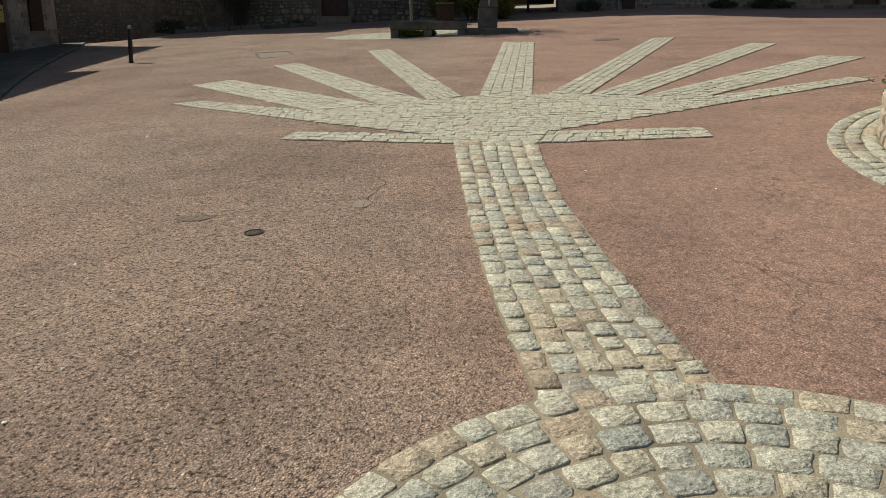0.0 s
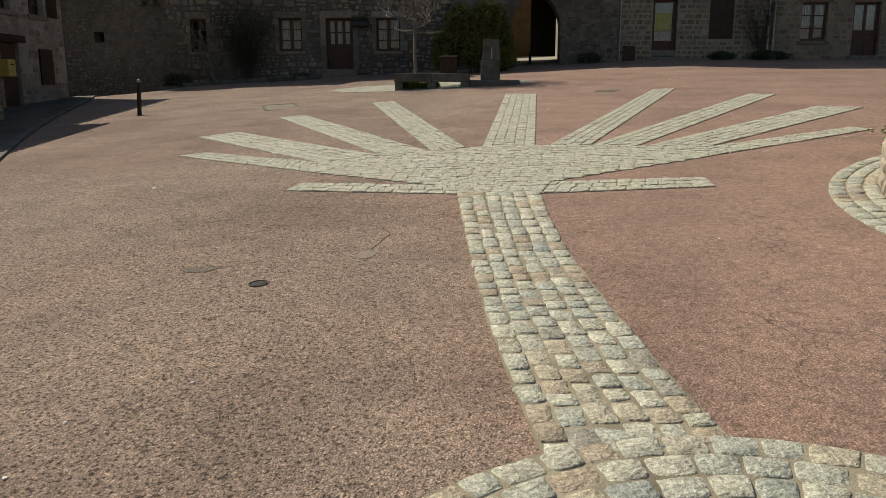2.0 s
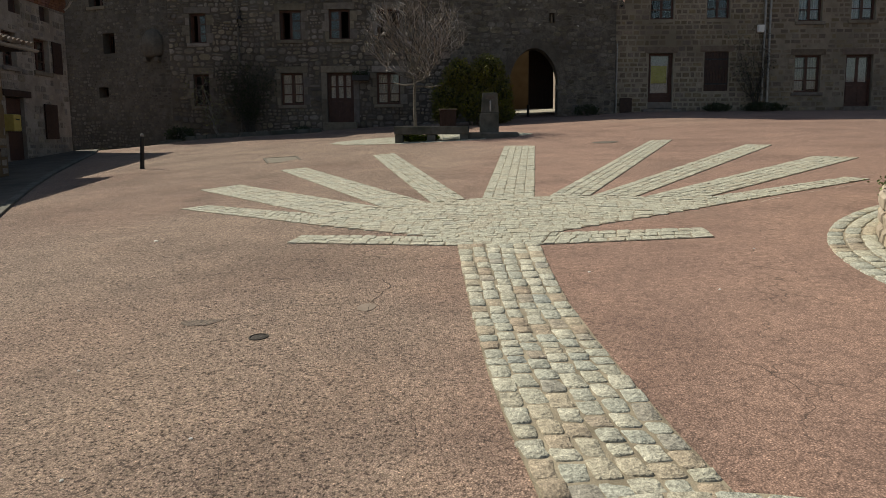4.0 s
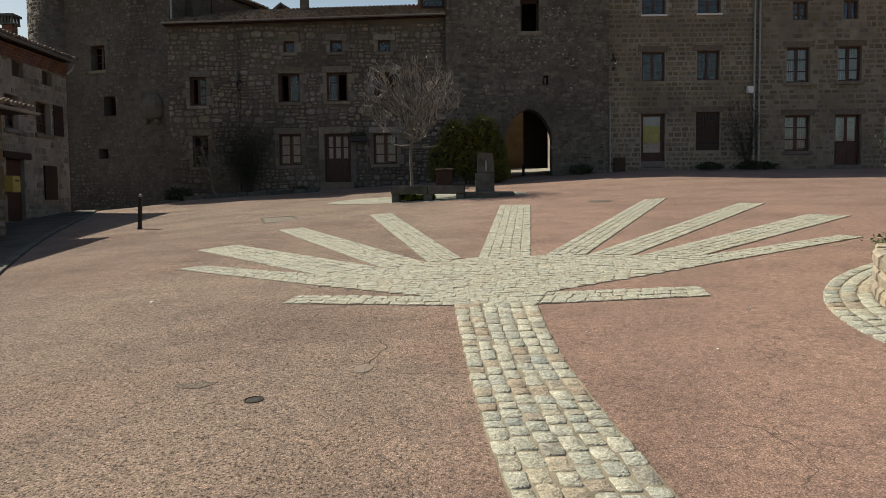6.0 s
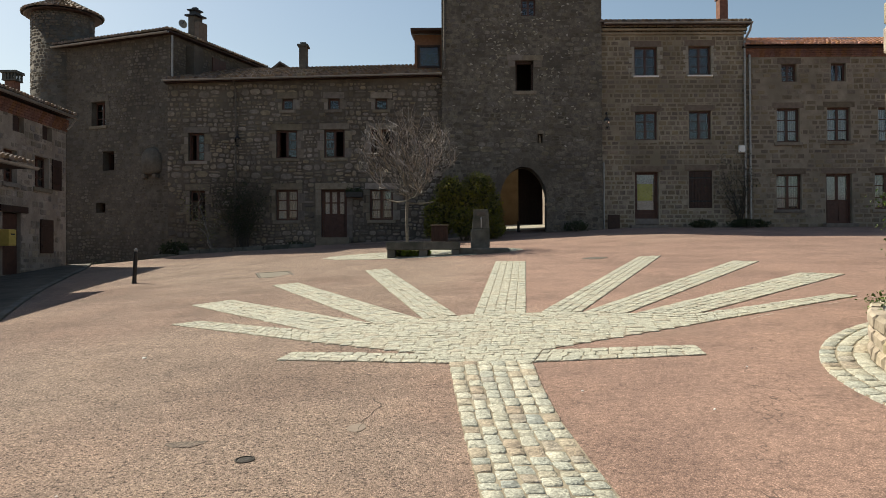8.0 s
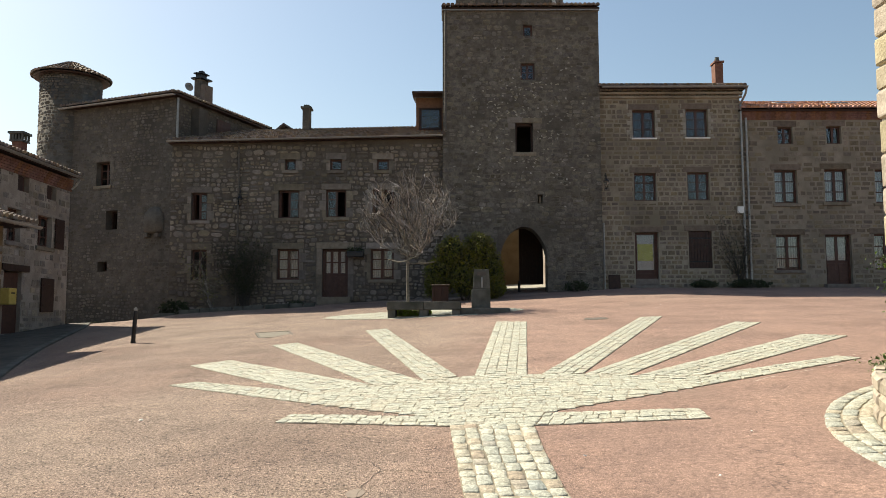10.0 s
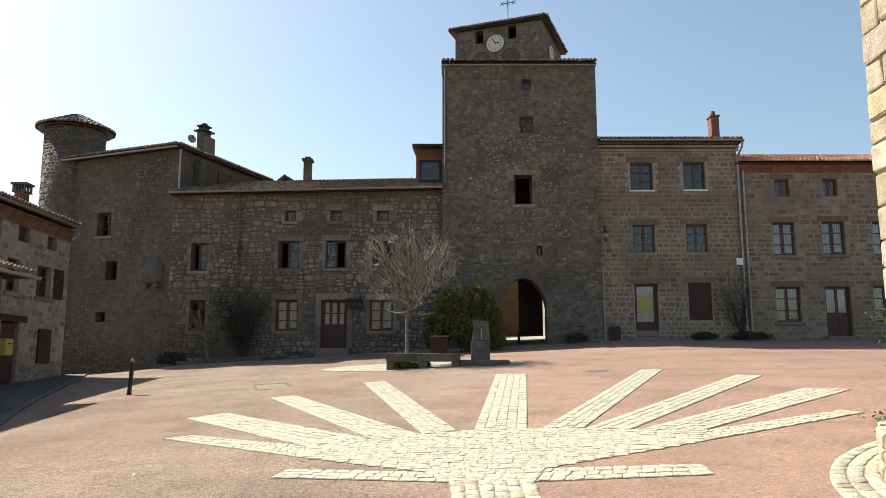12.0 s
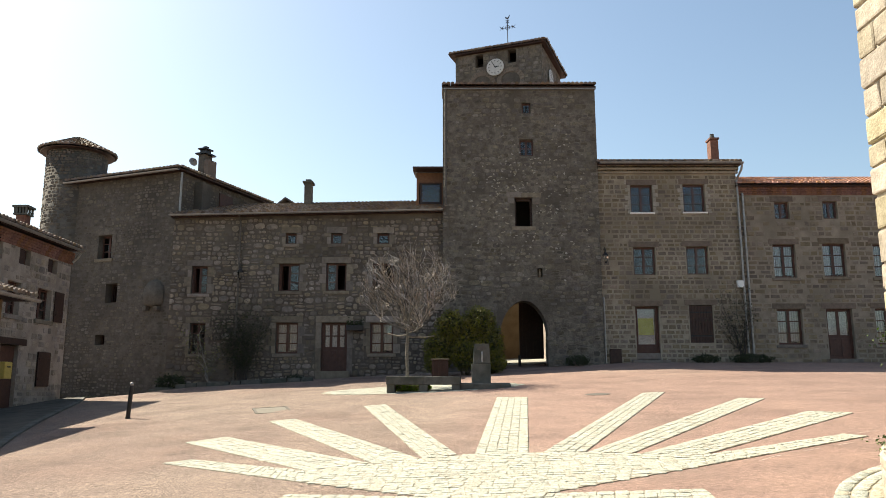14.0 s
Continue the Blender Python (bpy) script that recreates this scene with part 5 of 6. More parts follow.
def build_belfry():
    """The square clock tower that stands behind the gate tower, turned a little."""
    cx, cy, rz = 4.93, 36.0, -20.7
    e = empty("clock_tower", pose(cx, cy, gz(cx, cy), 0, 0, rz), "square stone belfry with white clock faces and low tiled roof", "tower")
    lift = pose(0, 0, -gz(cx, cy))
    w, d = 4.55, 4.0
    holes = [(-3.47, -3.05, 17.98, 18.66), (-1.75, -1.3, 17.98, 18.7)]
    part("wall", slab_with_holes(-w, 0, 13, 18.75, holes, 0.5), "tower_joint", e, at=lift)
    for b in ((-w, -w + 0.5, 0.5, d, 13, 18.75), (-0.5, 0, 0.5, d, 13, 18.75), (-w, 0, d, d + 0.5, 13, 18.75)):
        part("wall", boxes(b), "tower_joint", e, at=lift)
    tagged(part("stonework", stonework(-w, 0, 15.2, 18.7, holes, "ashlar", 81), "tower", e, at=lift), kind="stuff")
    tagged(part("stonework", stonework(0, d, 15.2, 18.7, [], "ashlar", 82), "tower", e, at=lift @ pose(0, 0, 0, 0, 0, 90)), kind="stuff")
    # near-black board added for the shade behind the belfry openings
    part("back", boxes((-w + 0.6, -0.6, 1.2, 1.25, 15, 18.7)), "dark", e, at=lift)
    # blind arches
    for c in (-3.12, -1.6):
        ring = part("blind_arch", boxes((c - 0.72, c - 0.49, -0.045, 0.02, 15.5, 17.0), (c + 0.49, c + 0.72, -0.045, 0.02, 15.5, 17.0)), "tower", e, at=lift)
        for i in range(11):
            t0, t1 = math.pi * (i + 0.07) / 11, math.pi * (i + 0.93) / 11
            v = [(c - r * math.cos(t), y, 17.0 + r * math.sin(t)) for y in (-0.06, 0.02) for r, t in ((0.49, t0), (0.72, t0), (0.72, t1), (0.49, t1))]
            part("voussoir", (v, [(0, 1, 2, 3), (0, 4, 5, 1), (1, 5, 6, 2), (2, 6, 7, 3), (3, 7, 4, 0)]), "ashlar", ring)
        v = [(c - 0.48 * math.cos(math.pi * i / 12), -0.022, 17.0 + 0.48 * math.sin(math.pi * i / 12)) for i in range(13)] + [(c + 0.48, -0.022, 15.5), (c - 0.48, -0.022, 15.5)]
        v += [(x, 0.01, z) for x, y, z in v]
        part("arch_panel", (v, [tuple(range(15))] + [(i, 15 + i, 15 + (i + 1) % 15, (i + 1) % 15) for i in range(15)]), "old", e, "dark plastered recess", at=lift)
    for m in (pose(-2.38, -0.1, 17.82), pose(0.07, 1.8, 17.6, 0, 0, 90)):
        c = part("clock", lathe(bmesh.new(), [(0.44, -0.03), (0.46, 0.0), (0.44, 0.03), (0.4, 0.035)], 36), "enamel", e, "white enamel clock face with dark hands", at=lift @ m @ pose(0, 0, 0, 90))
        for k in range(12):
            a = math.radians(30 * k)
            part("hour_mark", boxes((-0.018, 0.018, 0.29, 0.37, 0.036, 0.04)), "black", c, at=pose(0, 0, 0, 0, 0, -30 * k))
        part("hand", boxes((-0.018, 0.018, -0.06, 0.3, 0.041, 0.046)), "black", c, at=pose(0, 0, 0, 0, 0, 30))
        part("hand", boxes((-0.022, 0.022, -0.05, 0.22, 0.047, 0.052)), "black", c, at=pose(0, 0, 0, 0, 0, -88))
    z1 = 19.75
    ap = (-w / 2, d / 2)
    hip_roof(e, lift, -w - 0.27, 0.27, -0.22, d + 0.75, 18.75, z1, 90, ap)
    # iron cross with a weathercock
    cr = part("cross", tube(bmesh.new(), [(*ap, z1 - 0.1), (*ap, z1 + 1.65)], 0.022), "black", e, "wrought iron cross with weathercock", at=lift)
    x, y = ap
    bm = bmesh.new()
    tube(bm, [(x - 0.34, y, z1 + 1.2), (x + 0.34, y, z1 + 1.2)], 0.02)
    for px, pz in ((x - 0.33, z1 + 1.2), (x + 0.33, z1 + 1.2), (x, z1 + 1.55)):
        tube(bm, [(px - 0.1, y, pz - 0.1), (px + 0.1, y, pz + 0.1)], 0.015)
        tube(bm, [(px - 0.1, y, pz + 0.1), (px + 0.1, y, pz - 0.1)], 0.015)
    ring = [(x + 0.12 * math.cos(k * math.pi / 6), y, z1 + 1.2 + 0.12 * math.sin(k * math.pi / 6)) for k in range(13)]
    tube(bm, ring, 0.015)
    part("arms", bm, "black", cr)
    cock = [(-0.18, 0.22), (-0.1, 0.08), (0.02, 0.04), (0.1, 0.12), (0.12, 0.24), (0.17, 0.2), (0.14, 0.1), (0.08, -0.02), (-0.02, -0.06), (-0.14, 0.02)]
    v = [(x + a * 0.8, y - 0.012, z1 + 1.74 + b * 0.8) for a, b in cock] + [(x + a * 0.8, y + 0.012, z1 + 1.74 + b * 0.8) for a, b in cock]
    k = len(cock)
    part("weathercock", (v, [tuple(range(k)), tuple(range(2 * k - 1, k - 1, -1))] + [(i, (i + 1) % k, k + (i + 1) % k, k + i) for i in range(k)]), "black", cr)


def build_left_house():
    """Runs along the street; local x goes towards the camera's side, its face looks east."""
    ox, oy = -13.34, 27.22
    # local x = distance back towards the viewer is negative, so lengths run from -9 to 0
    def loc(a, b, c, d):
        return (a - oy, b - oy, c, d)
    wins = [loc(*h) for h in ((22.3, 22.9, 5.56, 6.1), (23.84, 24.5, 5.58, 6.08), (25.62, 26.25, 5.58, 6.05))]
    mids = [loc(25.14, 26.05, 3.95, 4.98), loc(23.35, 24.1, 3.95, 4.98)]
    dr = loc(23.3, 24.3, 1.1, 3.04)
    shut = loc(25.45, 26.25, 1.77, 2.9)
    openings = wins + mids + [dr, shut]
    e, lift = house("village_house", "pale patchy rendered village house with red-brown shutters", ox, oy, 90, -9, 0, 7, 0.2, 6.5, openings, "pale", "pale", "pale_stone", 101)
    for h in wins:
        window(e, lift, *h, 1, 1, mat="wood", sill="none", surround=False)
    for h in mids:
        window(e, lift, *h, 2, 3, mat="wood", sill="stone", surround=False)
    for a, b, c, d in wins:
        part("shutter", boxes((a + 0.02, (a + b) / 2, 0.02, 0.06, c + 0.02, d - 0.02), bevel=0.006), "wood_dark", e, "half-open brown plank shutter", at=lift)
    a, b, c, d = dr
    part("door", boxes((a, b, 0.12, 0.18, c, d - 0.05), bevel=0.01), "wood", e, "plain red-brown door", at=lift)
    part("lintel", boxes((a - 0.15, b + 0.38, -0.05, 0.15, d, d + 0.2), bevel=0.01), "wood_dark", e, at=lift)
    for a, b, c, d in (shut, (mids[0][1] + 0.16, mids[0][1] + 0.76, mids[0][2], mids[0][3])):
        part("shutter", boxes((a, b, -0.06, -0.02, c, d), (a + 0.05, b - 0.05, -0.075, -0.06, c + 0.2, c + 0.28), (a + 0.05, b - 0.05, -0.075, -0.06, d - 0.28, d - 0.2), bevel=0.006), "wood_dark", e, "closed red-brown plank shutter", at=lift)
    rnd = random.Random(6)
    for r in range(5):
        vs, fs = [], []
        u = -9.0 - rnd.uniform(0, 0.2)
        while u < 0:
            n = len(vs)
            p, q, z, o = max(-9, u), min(0.05, u + 0.21), 6.08 + r * 0.085, 0.03 + 0.018 * r
            vs += [(x, y, zz) for y in (0.0, -o) for x, zz in ((p, z), (q, z), (q, z + 0.075), (p, z + 0.075))]
            fs += [(n + 4, n + 5, n + 6, n + 7), (n, n + 1, n + 5, n + 4), (n + 1, n + 2, n + 6, n + 5), (n + 2, n + 3, n + 7, n + 6), (n + 3, n, n + 4, n + 7)]
            u += 0.22
        part("brick_course", (vs, fs), "brick", e, at=lift)
    roof(e, lift, -9, 0.0, -0.3, 6.62, 4, 7.9, 102, over=0.02)
    part("gutter", gutter(-9, 0.04, -0.38, 6.6), "zinc", e, at=lift)
    part("drainpipe", tube(bmesh.new(), [(0.0, -0.36, 6.55), (0.0, -0.2, 6.3), (-0.04, -0.06, 6.15)], 0.04), "zinc", e, at=lift)
    ch = part("chimney", boxes((-0.32, 0.06, 1.65, 2.0, 6.9, 7.85), bevel=0.02), "brick", e, "chimney with an open arched cap", at=lift)
    part("chimney_cap", boxes((-0.38, 0.12, 1.58, 2.07, 7.85, 7.9), *[(x, x + 0.07, y, y + 0.06, 7.9, 8.12) for x in (-0.37, -0.16, 0.04) for y in (1.59, 1.7, 1.81, 1.92, 2.0) if x != -0.16 or y in (1.59, 2.0)], (-0.42, 0.16, 1.54, 2.11, 8.12, 8.2)), "stone_dark", ch)
    # lower annexe nearer along the street
    e2, l2 = house("annexe", "low ochre annexe with a tiled eave", -10.45, 18.15, 90, -9, 0, 3, 0.0, 3.75, [], "pale", "ochre", "pale_stone", 103)
    roof(e2, l2, -9, 0.45, -0.5, 3.82, 3, 4.9, 104, over=0.1)
    part("gutter", gutter(-9, 0.55, -0.58, 3.8), "zinc", e2, at=l2)
    mb = empty("letter_box", pose(-13.13, 23.2, 1.98, 0, 0, 90), "yellow enamelled post box fixed to the wall", "post box")
    part("body", boxes((-0.2, 0.2, -0.16, 0.2, 0, 0.5), bevel=0.03), "yellow", mb)
    part("slot", boxes((-0.1, 0.1, -0.166, -0.15, 0.33, 0.37)), "black", mb)


def build_church():
    """Corner of a sunlit building beyond the planter."""
    e = empty("church_wall", pose(5.72, 9.9, gz(5.72, 9.9)), "sunlit corner of a wall in large warm stone blocks", "wall")
    g = gz(5.72, 9.9)
    part("core", boxes((0.03, 4, -3.5, -0.03, -0.6, 10)), "church_joint", e)
    rnd = random.Random(12)
    z, i = -0.4, 0
    while z < 9.8:
        h = rnd.uniform(0.3, 0.46)
        y = 0.0
        while y > -3.4:
            w = rnd.uniform(0.35, 0.8) if y < 0 else (0.75 if i % 2 else 0.4)
            bm = boxes((-rnd.uniform(0.0, 0.02), 0.3, y - w + 0.016, y - (0.012 if y < 0 else 0.0), z + 0.014, z + h - 0.014), bevel=rnd.uniform(0.025, 0.045))
            for q in bm.verts:
                q.co += Vector((rnd.uniform(-0.006, 0.006), rnd.uniform(-0.012, 0.012) if q.co.y < -0.05 else 0, rnd.uniform(-0.012, 0.012)))
            part("block", bm, "church", e)
            y -= w
        z += h
        i += 1


def build_far_side():
    """Unseen plain sunlit walls added behind the viewer; they close the square and bounce light."""
    for x0, x1, h in ((-45, -22, 8.2), (-21.9, -6, 9.0), (-5.9, 12, 7.6), (12.1, 34, 9.4), (34.1, 60, 8.0)):
        tagged(part("wall_south", boxes((x0, x1, -15.6, -15, -2.5, h)), "pale"), "unseen plain pale wall added to bounce light into the square", "wall", kind="structure")


build_far_side()
# unseen wall, added only to cast shade in front of the old house
tagged(part("wall_west", boxes((-26, -18.4, 36.2, 36.8, 0, 9.0)), "old"), "unseen plain wall added to shade the ground by the old house", "wall", kind="structure")
build_long_house()
build_tower()
build_house_one()
build_house_right()
build_old_house()
build_belfry()
build_left_house()
build_church()
build_shell()
build_roundel()
build_path()


# ---- things on the square ----
def ground_pose(x, y, rz=0.0):
    return pose(x, y, gz(x, y), 0, 0, rz)


def foliage(n, size, rnd, place, droop=0.0):
    """Many small pointed leaves, folded along the middle, at places given by a function."""
    v, f = [], []
    for _ in range(n):
        p = Vector(place(rnd))
        d = Vector((rnd.gauss(0, 1), rnd.gauss(0, 1), rnd.gauss(0, 0.8) - droop)).normalized()
        s = d.orthogonal().normalized()
        s = (Matrix.Rotation(rnd.uniform(0, 6.3), 3, d) @ s)
        up = d.cross(s) * 0.18
        z = size * rnd.uniform(0.6, 1.4)
        k = len(v)
        v += [p, p + (d * 0.5 + s * 0.3 + up) * z, p + d * z, p + (d * 0.5 - s * 0.3 + up) * z]
        f += [(k, k + 1, k + 2), (k, k + 2, k + 3)]
    return [tuple(q) for q in v], f


def blob(rnd, rx, ry, rz, cz, seed):
    """A place near the uneven skin of a clipped bush."""
    while True:
        d = Vector((rnd.gauss(0, 1), rnd.gauss(0, 1), rnd.gauss(0, 1))).normalized()
        r = (0.82 + 0.3 * noise.noise(d * 2.3 + Vector((seed, 0, 0))) + 0.14 * noise.noise(d * 6 + Vector((seed, 3, 0)))) * (1 - 0.35 * rnd.random() ** 2)
        p = Vector((d.x * rx * r, d.y * ry * r, cz + d.z * rz * r))
        if p.z > 0.05:
            return p


def build_bench():
    e = empty("stone_bench", ground_pose(-0.55, 22.35, -4), "long dark granite bench of two slabs on three blocks", "bench")
    for a, b in ((-1.06, 0.0), (0.008, 1.06)):
        part("seat", boxes((a, b, -0.25, 0.25, 0.19, 0.42), bevel=0.02), "stone_dark", e)
    for a, b in ((-1.04, -0.82), (-0.12, 0.12), (0.82, 1.04)):
        part("leg", boxes((a, b, -0.22, 0.22, -0.12, 0.188), bevel=0.015), "stone_dark", e)


def build_fountain():
    e = empty("fountain", ground_pose(1.12, 22.45), "small dark granite fountain with a low basin", "fountain")
    bm = bmesh.new()
    lathe(bm, [(0.78, -0.15), (0.8, 0.1), (0.76, 0.15), (0.66, 0.15), (0.62, 0.04)], 32)
    bm.transform(Matrix.Diagonal((1.05, 0.62, 1, 1)))
    part("basin", bm, "stone_dark", e)
    part("block", boxes((-0.28, 0.26, 0.0, 0.45, 0.0, 0.7), bevel=0.025), "stone_dark", e)
    bm = boxes((-0.24, 0.26, 0.08, 0.4, 0.705, 1.28), bevel=0.02)
    for v in bm.verts:
        if v.co.z > 1:
            v.co.x = 0.01 + (v.co.x - 0.01) * 0.86
    part("stele", bm, "stone_dark", e)
    part("plate", boxes((-0.12, 0.14, 0.066, 0.082, 1.1, 1.2)), "iron", e)
    part("spout", tube(bmesh.new(), [(0.01, 0.06, 1.02), (0.01, -0.06, 1.03), (0.01, -0.09, 0.98), (0.01, -0.09, 0.74)], 0.022), "zinc", e, "grey metal spout pipe")


def build_tree():
    rnd = random.Random(17)
    e = empty("plane_tree", ground_pose(-1.12, 24.2), "young bare pollarded tree with pale bark and dense twigs", "tree")
    bm = bmesh.new()
    tube(bm, [(0, 0, -0.1), (0.015, 0, 0.5), (-0.01, 0.02, 1.1), (0.02, 0, 1.75), (0.03, 0, 2.3)], [0.06, 0.05, 0.045, 0.05, 0.035], 10)
    v, f = [], []

    def twig(pts, r0, r1):
        n0 = len(v)
        for i, p in enumerate(pts):
            r = r0 + (r1 - r0) * i / (len(pts) - 1)
            for k in range(3):
                t = 2.1 * k
                v.append((p.x + r * math.cos(t), p.y + r * math.sin(t), p.z + r * 0.5 * math.sin(t + 1)))
        for i in range(len(pts) - 1):
            for k in range(3):
                f.append((n0 + 3 * i + k, n0 + 3 * i + (k + 1) % 3, n0 + 3 * i + 3 + (k + 1) % 3, n0 + 3 * i + 3 + k))

    def inside_crown(p):
        return ((p.x - 0.12) ** 2 + p.y * p.y) / 1.75 ** 2 + ((p.z - 3.15) / 1.55) ** 2 < 1

    def shoot(p, d, ln, r, level):
        pts = [p]
        curl = Vector((rnd.uniform(-0.22, 0.22), rnd.uniform(-0.22, 0.22), rnd.uniform(-0.02, 0.2)))
        for i in range(5):
            d = (d + curl + Vector((rnd.uniform(-0.22, 0.22), rnd.uniform(-0.22, 0.22), rnd.uniform(-0.12, 0.16)))).normalized()
            q = pts[-1] + d * ln / 5
            if not inside_crown(q) and rnd.random() < 0.85:
                break
            pts.append(q)
        if len(pts) < 2:
            return
        twig(pts, r, r * 0.4)
        if level:
            for i in range(rnd.randint(4, 6)):
                k = rnd.randint(1, len(pts) - 1)
                nd = (d * 0.8 + Vector((rnd.uniform(-1, 1), rnd.uniform(-1, 1), rnd.uniform(-0.45, 0.9)))).normalized()
                shoot(pts[k], nd, ln * rnd.uniform(0.5, 0.85), r * 0.7, level - 1)

    for k in range(15):
        a = k * 2.4 + rnd.uniform(-0.3, 0.3)
        rise = -0.1 + 1.9 * (k / 14) ** 1.3
        p0 = Vector((0.02, 0, 1.6 + 0.045 * k))
        d = Vector((math.cos(a), math.sin(a), rise)).normalized()
        ln = rnd.uniform(0.6, 0.9)
        p1 = p0 + d * ln * 0.5
        p2 = p1 + (d + Vector((rnd.uniform(-0.3, 0.3), rnd.uniform(-0.3, 0.3), 0.25))).normalized() * ln * 0.5
        tube(bm, [p0, p1, p2], [0.034, 0.026, 0.018], 6)
        for p in (p1, (p1 + p2) / 2, p2, p2):
            nd = (d + Vector((rnd.uniform(-0.8, 0.8), rnd.uniform(-0.8, 0.8), rnd.uniform(-0.2, 0.7)))).normalized()
            shoot(p, nd, rnd.uniform(0.8, 1.3), 0.02, 2)
    part("trunk", bm, "bark", e)
    part("crown", (v, f), "twig", e)


def bush(name, label, x, y, rx, ry, rz, cz, n, size, mat, seed, sink=0.0):
    rnd = random.Random(seed)
    e = empty(name, pose(x, y, gz(x, y) - sink), label, "shrub", "shrubs along the wall" if name == "low_shrub" else "")
    part("foliage", foliage(n, size, rnd, lambda r: blob(r, rx, ry, rz, cz, seed)), mat, e)
    bm = bmesh.new()
    for k in range(5):
        a = k * 1.3
        tube(bm, [(0.05 * math.cos(a), 0.05 * math.sin(a), 0), (rx * 0.45 * math.cos(a), ry * 0.45 * math.sin(a), cz * 1.0)], [0.03, 0.012], 5)
    part("stem", bm, "bark", e)
    return e


def build_hedge():
    lumps = [(0.0, 0.0, 1.25, 1.05, 0.95, 1.15), (-0.95, -0.1, 1.0, 0.72, 0.8, 0.95), (0.95, 0.0, 1.05, 0.72, 0.8, 1.0), (-0.5, -0.3, 1.85, 0.7, 0.6, 0.7),
             (0.55, -0.25, 1.95, 0.75, 0.6, 0.75), (-1.1, -0.2, 0.55, 0.55, 0.6, 0.6), (1.1, -0.2, 0.5, 0.55, 0.6, 0.55), (0.1, -0.5, 0.7, 0.8, 0.55, 0.7)]
    rnd = random.Random(31)
    e = empty("conifer_bush", ground_pose(0.86, 30.2), "dense lumpy yellow-green conifer bush by the wall", "shrub")

    def place(scale):
        def at(r):
            k = r.randrange(len(lumps))
            x, y, z, rx, ry, rz = lumps[k]
            p = blob(r, rx * scale, ry * scale, rz * scale, z, 31 + k)
            return Vector((p.x + x, p.y + y, p.z))
        return at
    part("foliage", foliage(23000, 0.085, rnd, place(1.0), droop=-0.5), "leaf_yellow", e)
    # darker leaves in the core put the bush's inner shade into the colour
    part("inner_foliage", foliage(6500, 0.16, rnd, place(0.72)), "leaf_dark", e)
    bm = bmesh.new()
    for k in range(5):
        tube(bm, [(0.1 * math.cos(k * 1.3), 0.1 * math.sin(k * 1.3), -0.05), (0.7 * math.cos(k * 1.3), 0.5 * math.sin(k * 1.3), 1.3)], [0.04, 0.015], 5)
    part("stem", bm, "bark", e)


def build_bin():
    e = empty("litter_bin", ground_pose(-0.1, 28.0), "square brown slatted litter bin with a pale lid", "bin")
    part("body", boxes((-0.26, 0.26, -0.26, 0.26, 0.02, 0.68)), "wood_dark", e)
    for i in range(7):
        x = -0.3 + i * 0.087
        part("slat", boxes((x, x + 0.07, -0.3, -0.265, 0.04, 0.64), bevel=0.005), "wood_dark", e)
    part("lid", boxes((-0.33, 0.33, -0.33, 0.33, 0.68, 0.72), bevel=0.015), "dressed", e, "pale grey lid")


def build_bollard():
    e = empty("bollard", ground_pose(-7.42, 18.5) @ pose(0, 0, 0, 0, 3.0, 0), "slim black metal bollard with a pale cap", "bollard")
    part("post", lathe(bmesh.new(), [(0.06, -0.1), (0.06, 0.02), (0.05, 0.05), (0.05, 0.74), (0.04, 0.77)], 18), "black", e)
    part("cap", lathe(bmesh.new(), [(0.04, 0.772), (0.046, 0.8), (0.03, 0.84), (0.01, 0.855)], 16), "zinc", e, "worn pale metal cap")


def build_oval():
    """Cobbled oval round the tree and bench."""
    rnd = random.Random(23)
    e = empty("cobbled_oval", ground_pose(-0.6, 23.5), "cobbled oval round the tree, bench and fountain", "paving", kind="structure")
    off = e.matrix_basis.inverted()
    cx, cy, rx, ry, ang = -0.65, 23.45, 3.05, 1.6, -0.16
    ca, sa = math.cos(ang), math.sin(ang)

    def put(u, w):
        return cx + ca * u - sa * w, cy + sa * u + ca * w
    part("joint_bed", flat([put(rx * math.cos(t * math.pi / 24), ry * math.sin(t * math.pi / 24)) for t in range(48)], 0.005), "joint", e, at=off)
    quads = []
    w = -ry
    while w < ry:
        u = -rx + rnd.uniform(0, 0.1)
        while u < rx:
            d = rnd.uniform(0.14, 0.2)
            if ((u + d / 2) / rx) ** 2 + ((w + 0.07) / ry) ** 2 < 0.97:
                quads.append([put(*p) for p in ((u, w), (u + d, w), (u + d, w + 0.14), (u, w + 0.14))])
            u += d
        w += 0.14
    tagged(part("setts", lay(quads, rnd), "sett_far", e, at=off), kind="stuff")
    g = foliage(900, 0.12, rnd, lambda r: (-0.9 + r.uniform(-0.5, 0.5), 22.75 + r.uniform(-0.25, 0.3), gz(-0.9, 22.75) + r.uniform(0, 0.1)), droop=-0.8)
    tagged(part("grass_tuft", g, "grass"), "bright grass growing between setts under the bench", "grass", kind="stuff")


